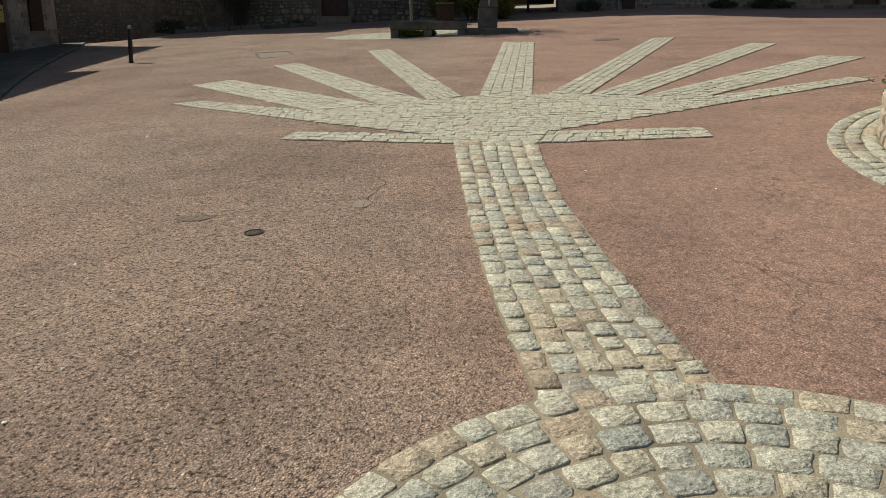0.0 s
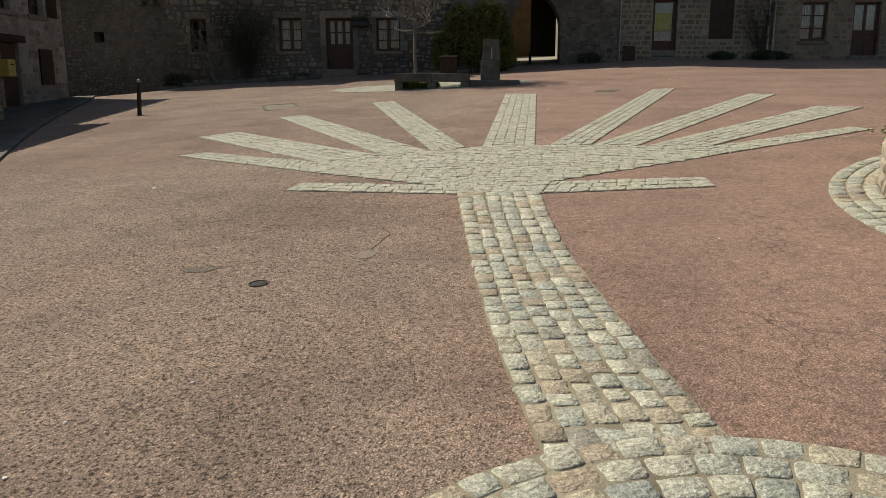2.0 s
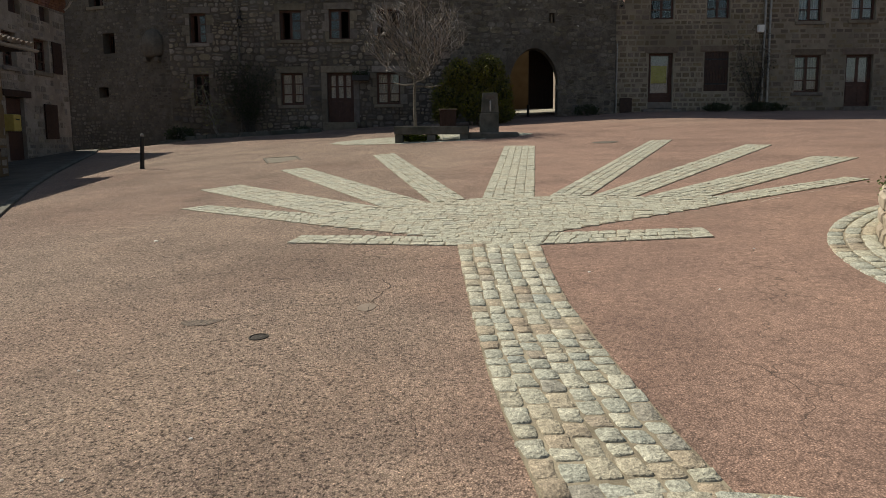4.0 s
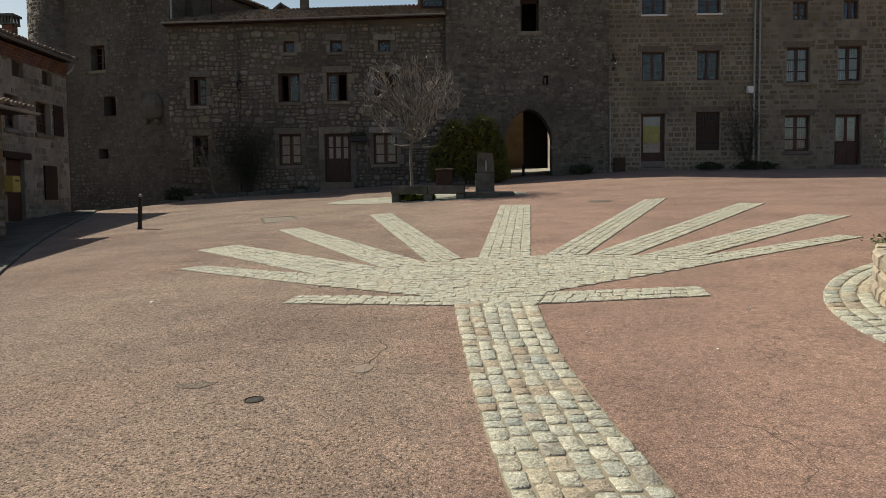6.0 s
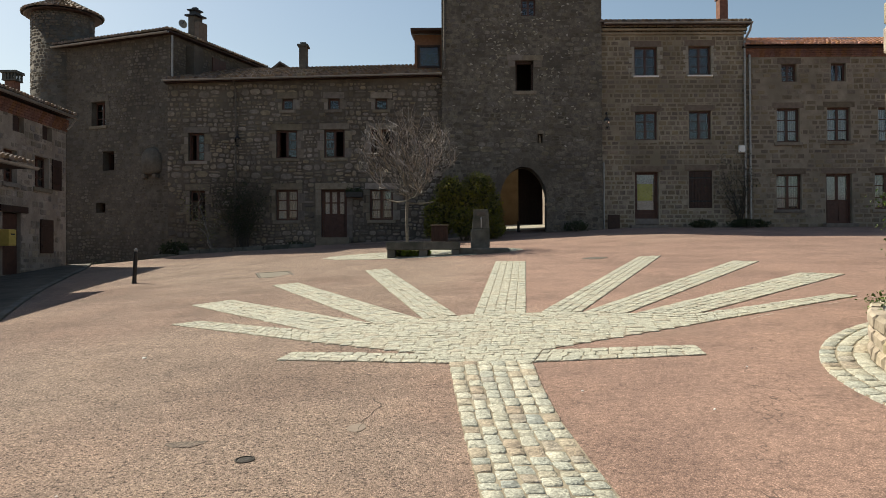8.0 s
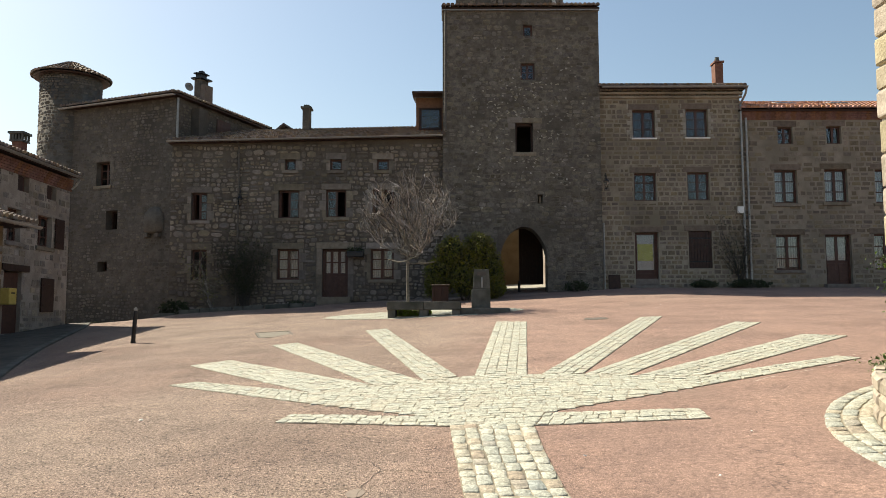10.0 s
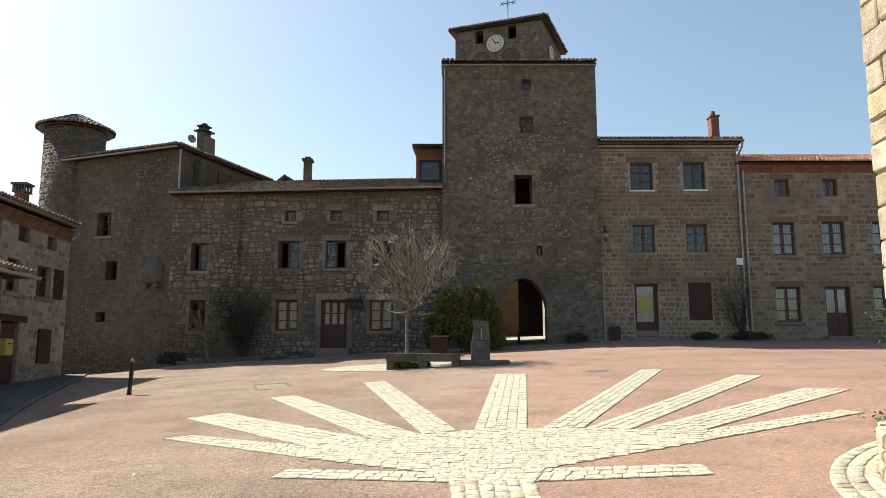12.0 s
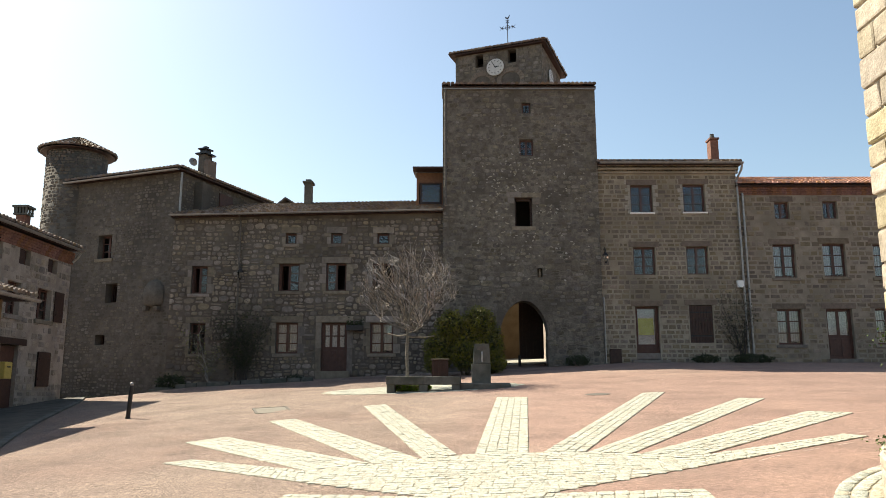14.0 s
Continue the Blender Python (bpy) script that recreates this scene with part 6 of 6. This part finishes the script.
def build_planter():
    rnd = random.Random(41)
    cx, cy = 6.45, 5.4
    e = empty("planter", ground_pose(cx, cy), "low round rubble stone planter bed ringed with flagstones", "planter")
    off = e.matrix_basis.inverted()

    def arc(r, a):
        return cx + r * math.cos(a), cy + r * math.sin(a)
    part("joint_bed", flat([arc(3.425, math.radians(5 * k)) for k in range(72)], 0.012), "joint", e, at=off)
    r = 3.435
    for row, depth, w0, w1 in ((0, 0.14, 0.13, 0.21), (1, 0.135, 0.18, 0.34), (1, 0.13, 0.2, 0.42)):
        a = math.radians(100)
        while a < math.radians(215):
            b = a + rnd.uniform(w0, w1) / r
            q = [arc(r, a), arc(r, b), arc(r - depth, b), arc(r - depth, a)]
            part("sett" if row == 0 else "flagstone", sett(shrink(q, 0.009 if row == 0 else 0.011), rnd, 0.003, 0.0175), "sett", e, at=off, smooth=True)
            a = b
        r -= depth
    # curved rubble kerb wall
    wall_r = 3.03
    v, f = [], []
    for k in range(72):
        a = math.radians(5 * k)
        for rr, zz in ((wall_r - 0.03, -0.7), (wall_r - 0.03, 0.39), (wall_r - 0.32, 0.39), (wall_r - 0.32, -0.7)):
            x, y = arc(rr, a)
            v.append((x, y, gz(x, y) + zz))
    for k in range(72):
        for i in range(3):
            f.append((4 * k + i, 4 * ((k + 1) % 72) + i, 4 * ((k + 1) % 72) + i + 1, 4 * k + i + 1))
    part("core", (v, f), "church_joint", e, at=off)
    for row in range(3):
        a = math.radians(95) + rnd.uniform(0, 0.05)
        while a < math.radians(215):
            w = rnd.uniform(0.16, 0.42)
            b = a + w / wall_r
            z0, h = row * 0.138 + rnd.uniform(-0.012, 0.012), rnd.uniform(0.115, 0.14)
            vs = []
            o = rnd.uniform(-0.006, 0.008)
            for rr, ins in ((wall_r - 0.1, 0.0), (wall_r + o - 0.02, 0.003), (wall_r + 0.006 + o, 0.03)):
                for aa, zz in ((a + (0.006 + ins) / wall_r, z0 + ins), (b - (0.006 + ins) / wall_r, z0 + ins), (b - (0.006 + ins) / wall_r, z0 + h - ins), (a + (0.006 + ins) / wall_r, z0 + h - ins)):
                    x, y = arc(rr + rnd.uniform(-0.007, 0.007), aa + rnd.uniform(-0.003, 0.003))
                    vs.append((x, y, gz(x, y) + zz + rnd.uniform(-0.007, 0.007)))
            fs = [(4 * q + i, 4 * q + (i + 1) % 4, 4 * q + 4 + (i + 1) % 4, 4 * q + 4 + i) for q in (0, 1) for i in range(4)] + [(8, 9, 10, 11)]
            part("stone", (vs, fs), "church", e, at=off)
            a = b
    part("soil", flat([arc(2.72, math.radians(10 * k)) for k in range(36)], 0.31), "joint", e, at=off)
    # straggling shrub that leans over the rim
    rnd = random.Random(44)
    s = empty("rose_shrub", pose(4.38, 7.05, gz(4.38, 7.05) + 0.31), "straggling rose shrub with small green leaves", "shrub")
    bm = bmesh.new()
    tips = []
    for k in range(9):
        a = rnd.uniform(0, 6.28)
        p = [Vector((rnd.uniform(-0.15, 0.25), rnd.uniform(-0.2, 0.2), 0))]
        d = Vector((math.cos(a) * 0.12, math.sin(a) * 0.3, 1)).normalized()
        for i in range(5):
            d = (d + Vector((rnd.uniform(-0.16, 0.2), rnd.uniform(-0.22, 0.22), 0.05))).normalized()
            p.append(p[-1] + d * 0.22)
            tips.append(p[-1])
        tube(bm, p, [0.008 - 0.0011 * i for i in range(6)], 5)
    part("stem", bm, "bark", s)
    part("foliage", foliage(2200, 0.032, rnd, lambda r: r.choice(tips) + Vector((r.gauss(0, 0.06), r.gauss(0, 0.06), r.gauss(0, 0.05)))), "leaf", s)
    for k, (x, y) in enumerate(((4.1, 6.75), (4.2, 7.1), (4.5, 7.35), (4.15, 6.3))):
        c = empty("rim_plant", pose(x, y, gz(x, y) + 0.33), "low green plant along the planter's rim", "plant", "rim plants")
        part("foliage", foliage(420, 0.035, rnd, lambda r: (r.gauss(0, 0.12), r.gauss(0, 0.12), abs(r.gauss(0.05, 0.05)))), "leaf", c)


KERB = [(-6.3, 10.2), (-7.46, 12.95), (-8.53, 15.6), (-9.61, 18.57), (-10.8, 22.2), (-11.74, 25.2), (-12.6, 27.4)]


def build_footway():
    back = [(-13.2, y) for _, y in KERB]
    v = [(x, y, gz(x, y) + 0.045) for x, y in KERB] + [(x, y, gz(x, y) + 0.06) for x, y in back]
    n = len(KERB)
    tagged(part("footway", (v, [(i, i + 1, n + i + 1, n + i) for i in range(n - 1)]), "grey_paving"), "grey asphalt footway along the houses", "pavement", kind="structure")
    e = empty("kerb", ground_pose(-9, 17), "pale granite kerb stones along the footway", "kerb", kind="structure")
    off = e.matrix_basis.inverted()
    for (x0, y0), (x1, y1) in zip(KERB, KERB[1:]):
        ln = math.dist((x0, y0), (x1, y1))
        k = max(1, round(ln / 0.95))
        ang = math.degrees(math.atan2(y1 - y0, x1 - x0))
        for i in range(k):
            t = (i + 0.5) / k
            x, y = x0 + (x1 - x0) * t, y0 + (y1 - y0) * t
            slope = math.degrees(math.atan2(gz(x1, y1) - gz(x0, y0), ln))
            part("kerb_stone", boxes((-ln / k / 2 + 0.005, ln / k / 2 - 0.005, -0.07, 0.07, -0.15, 0.05), bevel=0.012), "stone_dark", e,
                 at=off @ pose(x, y, gz(x, y), 0, 0, ang) @ pose(0, 0, 0, 0, -slope, 0))


def ribbon(points, width, rnd, lift, wob):
    """A thin wandering strip on the ground."""
    pts = []
    for a, b in zip(points, points[1:]):
        k = max(2, int(math.dist(a, b) / 0.06))
        for i in range(k):
            t = i / k
            pts.append((a[0] + (b[0] - a[0]) * t + rnd.uniform(-wob, wob), a[1] + (b[1] - a[1]) * t + rnd.uniform(-wob, wob)))
    pts.append(points[-1])
    v, f = [], []
    for i, (x, y) in enumerate(pts):
        p, q = pts[max(0, i - 1)], pts[min(len(pts) - 1, i + 1)]
        d = math.dist(p, q) or 1
        nx, ny = -(q[1] - p[1]) / d, (q[0] - p[0]) / d
        w = width * rnd.uniform(0.4, 1.2) * (0.3 if i in (0, len(pts) - 1) else 1)
        v += [(x + nx * w / 2, y + ny * w / 2, gz(x, y) + lift), (x - nx * w / 2, y - ny * w / 2, gz(x, y) + lift)]
    f = [(2 * i, 2 * i + 1, 2 * i + 3, 2 * i + 2) for i in range(len(pts) - 1)]
    return v, f


def build_marks():
    rnd = random.Random(77)
    lines = [[(-0.58, 6.26), (-0.47, 6.0), (-0.57, 5.6), (-0.59, 5.29)], [(-0.57, 5.6), (-0.79, 5.56), (-1.18, 5.55), (-1.46, 5.34), (-1.76, 5.26)], [(-0.47, 6.0), (-0.2, 5.95), (0.02, 5.8)],
             [(-0.85, 4.06), (-0.91, 3.97), (-0.91, 3.81), (-0.8, 3.59), (-0.87, 3.51)], [(-0.87, 3.51), (-1.0, 3.2), (-0.95, 2.9)], [(-0.4, 3.9), (-0.2, 3.6), (-0.15, 3.3)],
             [(1.42, 4.21), (1.6, 3.91), (1.69, 3.52)], [(1.58, 2.85), (1.66, 2.73), (1.9, 2.6)], [(1.6, 6.2), (2.2, 6.4), (2.9, 6.3)], [(-1.3, 7.4), (-0.8, 7.0), (-0.2, 6.9)],
             [(2.9, 6.71), (2.3, 6.9), (1.8, 6.7)]]
    for i, k in enumerate(lines):
        c = part("crack", ribbon(k, 0.009 if i < 3 else 0.0035, rnd, 0.004, 0.016), "grey_crack")
        tagged(c, "fine dark crack in the asphalt", "crack", "cracks in the asphalt", "structure")
    for k in ([(3.55, 8.92), (3.8, 9.13), (3.98, 9.23)], [(4.25, 9.38), (4.55, 9.545)], [(4.78, 9.67), (5.09, 9.81)], [(5.44, 10.49), (5.86, 10.69)], [(5.3, 9.95), (5.9, 10.2)]):
        tagged(part("paint_line", ribbon(k, 0.024, rnd, 0.004, 0.006), "old_paint"), "worn pale painted line on the asphalt", "road marking", "worn lines", "structure")
    # covers
    e = empty("valve_cover", ground_pose(-1.25, 4.87), "small round iron valve cover sunk in the asphalt", "cover")
    sl = pose(0, 0, 0, math.degrees(math.atan(0.0727)), -math.degrees(math.atan(0.05)), 0)
    part("rim", lathe(bmesh.new(), [(0.064, -0.03), (0.064, 0.006), (0.055, 0.008), (0.052, 0.001)], 24), "iron_dark", e, at=sl)
    part("lid", lathe(bmesh.new(), [(0.047, -0.03), (0.047, 0.004), (0.03, 0.008), (0.001, 0.005)], 20), "iron_dark", e, at=sl)
    worn = flat([(-1.76 + 0.13 * math.cos(k) * (1 + 0.3 * math.sin(3 * k)), 5.26 + 0.09 * math.sin(k) * (1 + 0.3 * math.cos(2 * k))) for k in (0, 0.5, 1.0, 1.5, 2.1, 2.6, 3.1, 3.7, 4.2, 4.8, 5.3, 5.8)], 0.004)
    tagged(part("asphalt_patch", worn, "dark_asphalt"), "worn dark patch in the asphalt", "patch", kind="structure")
    e = empty("inspection_cover", ground_pose(-4.09, 18.75, 17), "rectangular concrete inspection cover", "cover")
    part("slab", boxes((-0.36, 0.36, -0.62, 0.62, -0.05, 0.008), bevel=0.004), "cover_slab", e, at=sl)
    part("frame", boxes((-0.42, -0.37, -0.68, 0.68, -0.05, 0.014), (0.37, 0.42, -0.68, 0.68, -0.05, 0.014), (-0.37, 0.37, -0.68, -0.63, -0.05, 0.014), (-0.37, 0.37, 0.63, 0.68, -0.05, 0.014)), "iron", e, at=sl)
    e = empty("manhole", ground_pose(3.66, 18.5), "round cast iron manhole cover", "cover")
    part("lid", lathe(bmesh.new(), [(0.3, -0.05), (0.3, 0.005), (0.26, 0.006)], 28), "iron", e, at=sl)
    patch = flat([(-0.61 + 0.07 * math.cos(k), 5.43 + 0.1 * math.sin(k)) for k in (0, 0.7, 1.5, 2.3, 3.1, 3.9, 4.7, 5.5)], 0.004)
    tagged(part("asphalt_patch", patch, "grey_concrete"), "small grey mortar patch in the asphalt", "patch", kind="structure")
    # scraps and pale pebbles
    for k, (x, y) in enumerate(((-3.32, 8.57), (-1.65, 2.64), (-1.63, 3.06), (-2.2, 4.4), (1.9, 5.4), (2.6, 6.6), (-1.2, 3.4), (1.1, 6.1), (6.2, 22.0), (5.8, 21.0))):
        s = 0.03 if k == 0 else 0.012
        bm = bmesh.new()
        bmesh.ops.create_icosphere(bm, subdivisions=1, radius=s)
        for q in bm.verts:
            q.co *= rnd.uniform(0.7, 1.2)
            q.co.z *= 0.5
        tagged(part("pebble", bm, "white", at=pose(x, y, gz(x, y) + 0.004)), "small pale pebble lying on the asphalt", "pebble", "pebbles")


def climber(name, label, x, wide, high, n, leaf_mat, seed, stems=7, y=32.8, stem_mat="twig", leaf=0.07, lean=0.0):
    """A fan of thin stems with side twigs against a wall, and scattered leaves along them."""
    rnd = random.Random(seed)
    e = empty(name, pose(x, y, gz(x, y)), label, "climber")
    bm = bmesh.new()
    pts = []
    for k in range(stems):
        p = [Vector((rnd.uniform(-0.25, 0.25), rnd.uniform(-0.1, 0.05), -0.05))]
        aim, h = rnd.uniform(-wide, wide) + lean, high * rnd.uniform(0.5, 1.0)
        for i in range(1, 7):
            t = i / 6
            p.append(Vector((aim * t ** 1.2 + rnd.uniform(-0.1, 0.1), rnd.uniform(-0.14, 0.06), h * t)))
            if i > 1:
                pts += [p[-1], (p[-1] + p[-2]) / 2]
        tube(bm, p, [0.02 - 0.0026 * i for i in range(7)], 4, False)
        for i in (2, 3, 4, 5, 6):
            for _ in range(2):
                q = p[i] + Vector((rnd.uniform(-0.5, 0.5), rnd.uniform(-0.14, 0.04), rnd.uniform(-0.1, 0.45)))
                tube(bm, [p[i], (p[i] + q) / 2 + Vector((0, 0, 0.06)), q], [0.008, 0.006, 0.003], 3, False)
                pts += [q, (p[i] + q) / 2]
    part("stem", bm, stem_mat, e)
    part("foliage", foliage(n, leaf, rnd, lambda r: r.choice(pts) + Vector((r.gauss(0, 0.13), r.gauss(-0.02, 0.06), r.gauss(0, 0.13)))), leaf_mat, e)
    return e


def lantern(x, y, z, label):
    e = empty("wall_lantern", pose(x, y, z), label, "lantern", "wall lanterns")
    bm = bmesh.new()
    tube(bm, [(0, 0.3, 0.55), (0, 0.0, 0.62), (0, -0.12, 0.5), (0, -0.12, 0.36)], 0.018, 6)
    tube(bm, [(0, 0.3, 0.2), (0, 0.1, 0.42), (0, -0.02, 0.6)], 0.013, 6)
    part("bracket", bm, "black", e)
    part("cap", lathe(bmesh.new(), [(0.03, 0.38), (0.15, 0.26), (0.15, 0.24)], 6, (0, -0.12)), "black", e)
    g = part("lamp_glass", lathe(bmesh.new(), [(0.13, 0.238), (0.07, -0.02)], 6, (0, -0.12)), "glass", e)
    g.visible_shadow = False
    part("foot", lathe(bmesh.new(), [(0.075, -0.02), (0.06, -0.05), (0.02, -0.1)], 6, (0, -0.12)), "black", e)


def build_street_things():
    lantern(6.95, 32.4, 7.05, "black iron lantern on a bracket at the tower's corner")
    lantern(-8.7, 32.7, 6.4, "black iron lantern on a bracket on the facade")
    fb = empty("hanging_planter", pose(-3.75, 32.75, 4.15), "dark window box hung beside the door", "planter")
    part("trough", boxes((-0.35, 0.35, -0.14, 0.16, 0, 0.22), bevel=0.015), "black", fb)
    rnd = random.Random(55)
    part("foliage", foliage(220, 0.08, rnd, lambda r: (r.uniform(-0.35, 0.35), r.uniform(-0.12, 0.12), 0.22 + abs(r.gauss(0, 0.09)))), "leaf_dark", fb)
    climber("climbing_shrub", "dark overgrown climbing shrub against the stone facade", -8.45, 1.25, 3.4, 2300, "leaf_dark", 61, 34, stem_mat="dark_stem")
    climber("climbing_rose", "sparse climber with pale leaves by a window", -9.9, 0.75, 2.7, 420, "leaf_pale", 62, 8, lean=-0.2)
    climber("climbing_rose", "nearly bare climbing rose on the tan facade", 12.75, 0.9, 3.1, 420, "leaf_dark", 63, 20, stem_mat="dark_stem", lean=-0.35)
    bush("low_shrub", "low dark shrub at the foot of the wall", -11.2, 32.0, 0.7, 0.4, 0.36, 0.28, 900, 0.09, "leaf_dark", 64)
    bush("low_shrub", "low dark shrub at the foot of the wall", 11.0, 32.4, 0.7, 0.3, 0.22, 0.15, 900, 0.07, "leaf_dark", 65)
    bush("low_shrub", "low dark shrub at the foot of the wall", 12.9, 32.3, 1.1, 0.3, 0.25, 0.16, 1400, 0.07, "leaf_dark", 66)
    bush("low_shrub", "low dark shrub at the foot of the wall", 5.6, 32.2, 0.6, 0.3, 0.3, 0.2, 800, 0.07, "leaf_dark", 67)
    bush("low_shrub", "low dark shrub at the foot of the wall", -6.2, 32.5, 0.45, 0.2, 0.14, 0.1, 260, 0.07, "leaf_dark", 68)
    bush("weed_tuft", "small pale weeds at the foot of the old wall", -15.4, 34.2, 0.6, 0.15, 0.14, 0.07, 260, 0.06, "leaf_pale", 69)
    # stone edging of the bed under the facade
    e = empty("bed_edging", ground_pose(-8.5, 31.4), "low rough stone edging of a flower bed", "edging")
    off = e.matrix_basis.inverted()
    x = -11.6
    while x < -5.2:
        w = rnd.uniform(0.35, 0.7)
        part("edging_stone", boxes((-w / 2 + 0.01, w / 2 - 0.01, -0.12, 0.12, -0.15, rnd.uniform(0.1, 0.17)), bevel=0.025), "stone_dark", e, at=off @ pose(x, 31.35 + 0.02 * rnd.uniform(-1, 1), gz(x, 31.35)))
        x += w
    # corbelled rounded niche on the old wall
    m = pose(-11.4, 33, 0, 0, 0, -21.1)
    n = empty("corbelled_niche", m @ pose(-1.35, 0, 5.25), "rounded projecting stone niche on two corbels", "niche")
    bm = bmesh.new()
    lathe(bm, [(0.34, 0.0), (0.52, 0.12), (0.55, 0.6), (0.48, 0.9), (0.28, 1.12), (0.05, 1.2)], 24)
    bm.transform(Matrix.Diagonal((1, 0.6, 1, 1)))
    part("hood", bm, "old", n, smooth=True)
    for k in (-0.3, 0.3):
        part("corbel", boxes((k - 0.1, k + 0.1, -0.25, 0.1, -0.18, 0.0), bevel=0.03), "old_stone", n)
    # gate leaf and post under the arch
    g = empty("gate_leaf", pose(4.02, 36.0, gz(4, 36)), "dark boarded wooden gate leaf in the passage", "gate")
    for i in range(7):
        part("board", boxes((-0.45 + i * 0.161, -0.291 + i * 0.161, 0, 0.05, 0.27, 3.1)), "wood_dark", g)
    for z in (0.5, 1.9):
        part("rail", boxes((-0.45, 0.66, 0.05, 0.1, z, z + 0.15)), "wood_dark", g)
    tagged(part("gate_post", tube(bmesh.new(), [(3.42, 34.6, gz(3.42, 34.6) - 0.1), (3.42, 34.6, gz(3.42, 34.6) + 0.5)], 0.06, 10), "black"), "short dark post in the arched passage", "post")
    tagged(part("wall_north", boxes((-8, 14, 46, 46.5, 2, 7.2)), "old"), "shaded stone wall beyond the passage", "wall", kind="structure")
    tagged(part("wall_ochre", boxes((0.5, 4.35, 44, 44.5, 2, 6.9)), "ochre"), "ochre rendered wall beyond the passage", "wall", kind="structure")
    tagged(part("passage_paving", flat([(1.3, 36.2), (4.6, 36.2), (7.4, 41), (7.4, 44.8), (-2, 44.8), (-2, 41)], 0.02), "pale_paving"), "sunlit pale paving beyond the passage", "paving", kind="structure")
    tagged(part("wall_east", boxes((5.45, 6.6, 40.6, 45.9, 2, 7.0)), "pale"), "sunlit pale wall beyond the passage", "wall", kind="structure")
    # gable of a house behind the long roof
    h = empty("far_house", pose(-9.0, 43.0, gz(-9, 43)), "low stone gable of a house behind the roofs", "house")
    b = -gz(-9, 43)
    part("wall", boxes((-0.55, 0.55, 0, 4, -0.3, 12.0 + b)), "pale_stone", h)
    v = [(x, y, z + b) for y in (-0.15, 4.1) for x, z in ((-0.72, 11.95), (-0.05, 12.5), (0.78, 12.0), (0.78, 12.08), (-0.05, 12.6), (-0.72, 12.05))]
    part("roof", (v, [(5, 4, 3, 2, 1, 0), (6, 7, 8, 9, 10, 11)] + [(i, (i + 1) % 6, 6 + (i + 1) % 6, 6 + i) for i in range(6)]), "tile", h)
    cellar = empty("cellar_hatch", pose(7.35, 32.9, gz(7.35, 33)), "small brown hatch at the foot of the wall", "hatch")
    part("door", boxes((-0.25, 0.25, 0, 0.08, -0.1, 0.6), bevel=0.01), "wood_dark", cellar)


M["dark_stem"] = material("dark_twigs", (0.03, 0.026, 0.022), (0.085, 0.074, 0.062), 14, 0.7, 0.2, 60)
M["leaf_pale"] = material("pale_green_leaves", (0.12, 0.125, 0.06), (0.26, 0.25, 0.13), 3, 0.7, 0, 20, 0.5, "island")
M["iron_dark"] = material("dark_cast_iron", (0.022, 0.019, 0.016), (0.055, 0.047, 0.04), 30, 0.85, 0.6, 90)
M["grass"] = material("bright_grass", (0.11, 0.17, 0.03), (0.2, 0.27, 0.06), 6, 0.7, 0, 20, 0.3, "island")
M["dark_asphalt"] = material("dark_worn_asphalt", (0.035, 0.03, 0.026), (0.24, 0.19, 0.155), 34, 0.95, 1.0, 110, dist=0.015)
M["grey_crack"] = material("crack_shadow", (0.05, 0.04, 0.033), (0.09, 0.07, 0.06), 12, 0.95, 0.2, 90)
M["cover_slab"] = material("greenish_concrete", (0.155, 0.137, 0.109), (0.21, 0.187, 0.15), 7, 0.9, 0.4, 90)
M["grey_concrete"] = material("grey_concrete", (0.185, 0.15, 0.122), (0.27, 0.217, 0.176), 9, 0.9, 0.4, 90)
M["pale_paving"] = material("pale_paving", (0.2, 0.19, 0.16), (0.42, 0.4, 0.34), 5, 0.9, 0.5, 30)
M["old_paint"] = material("worn_road_paint", (0.34, 0.235, 0.19), (0.56, 0.48, 0.42), 14, 0.9, 0.2, 90)
build_bench()
build_fountain()
build_tree()
build_hedge()
build_bin()
build_bollard()
build_oval()
build_footway()
build_street_things()
build_marks()
build_planter()
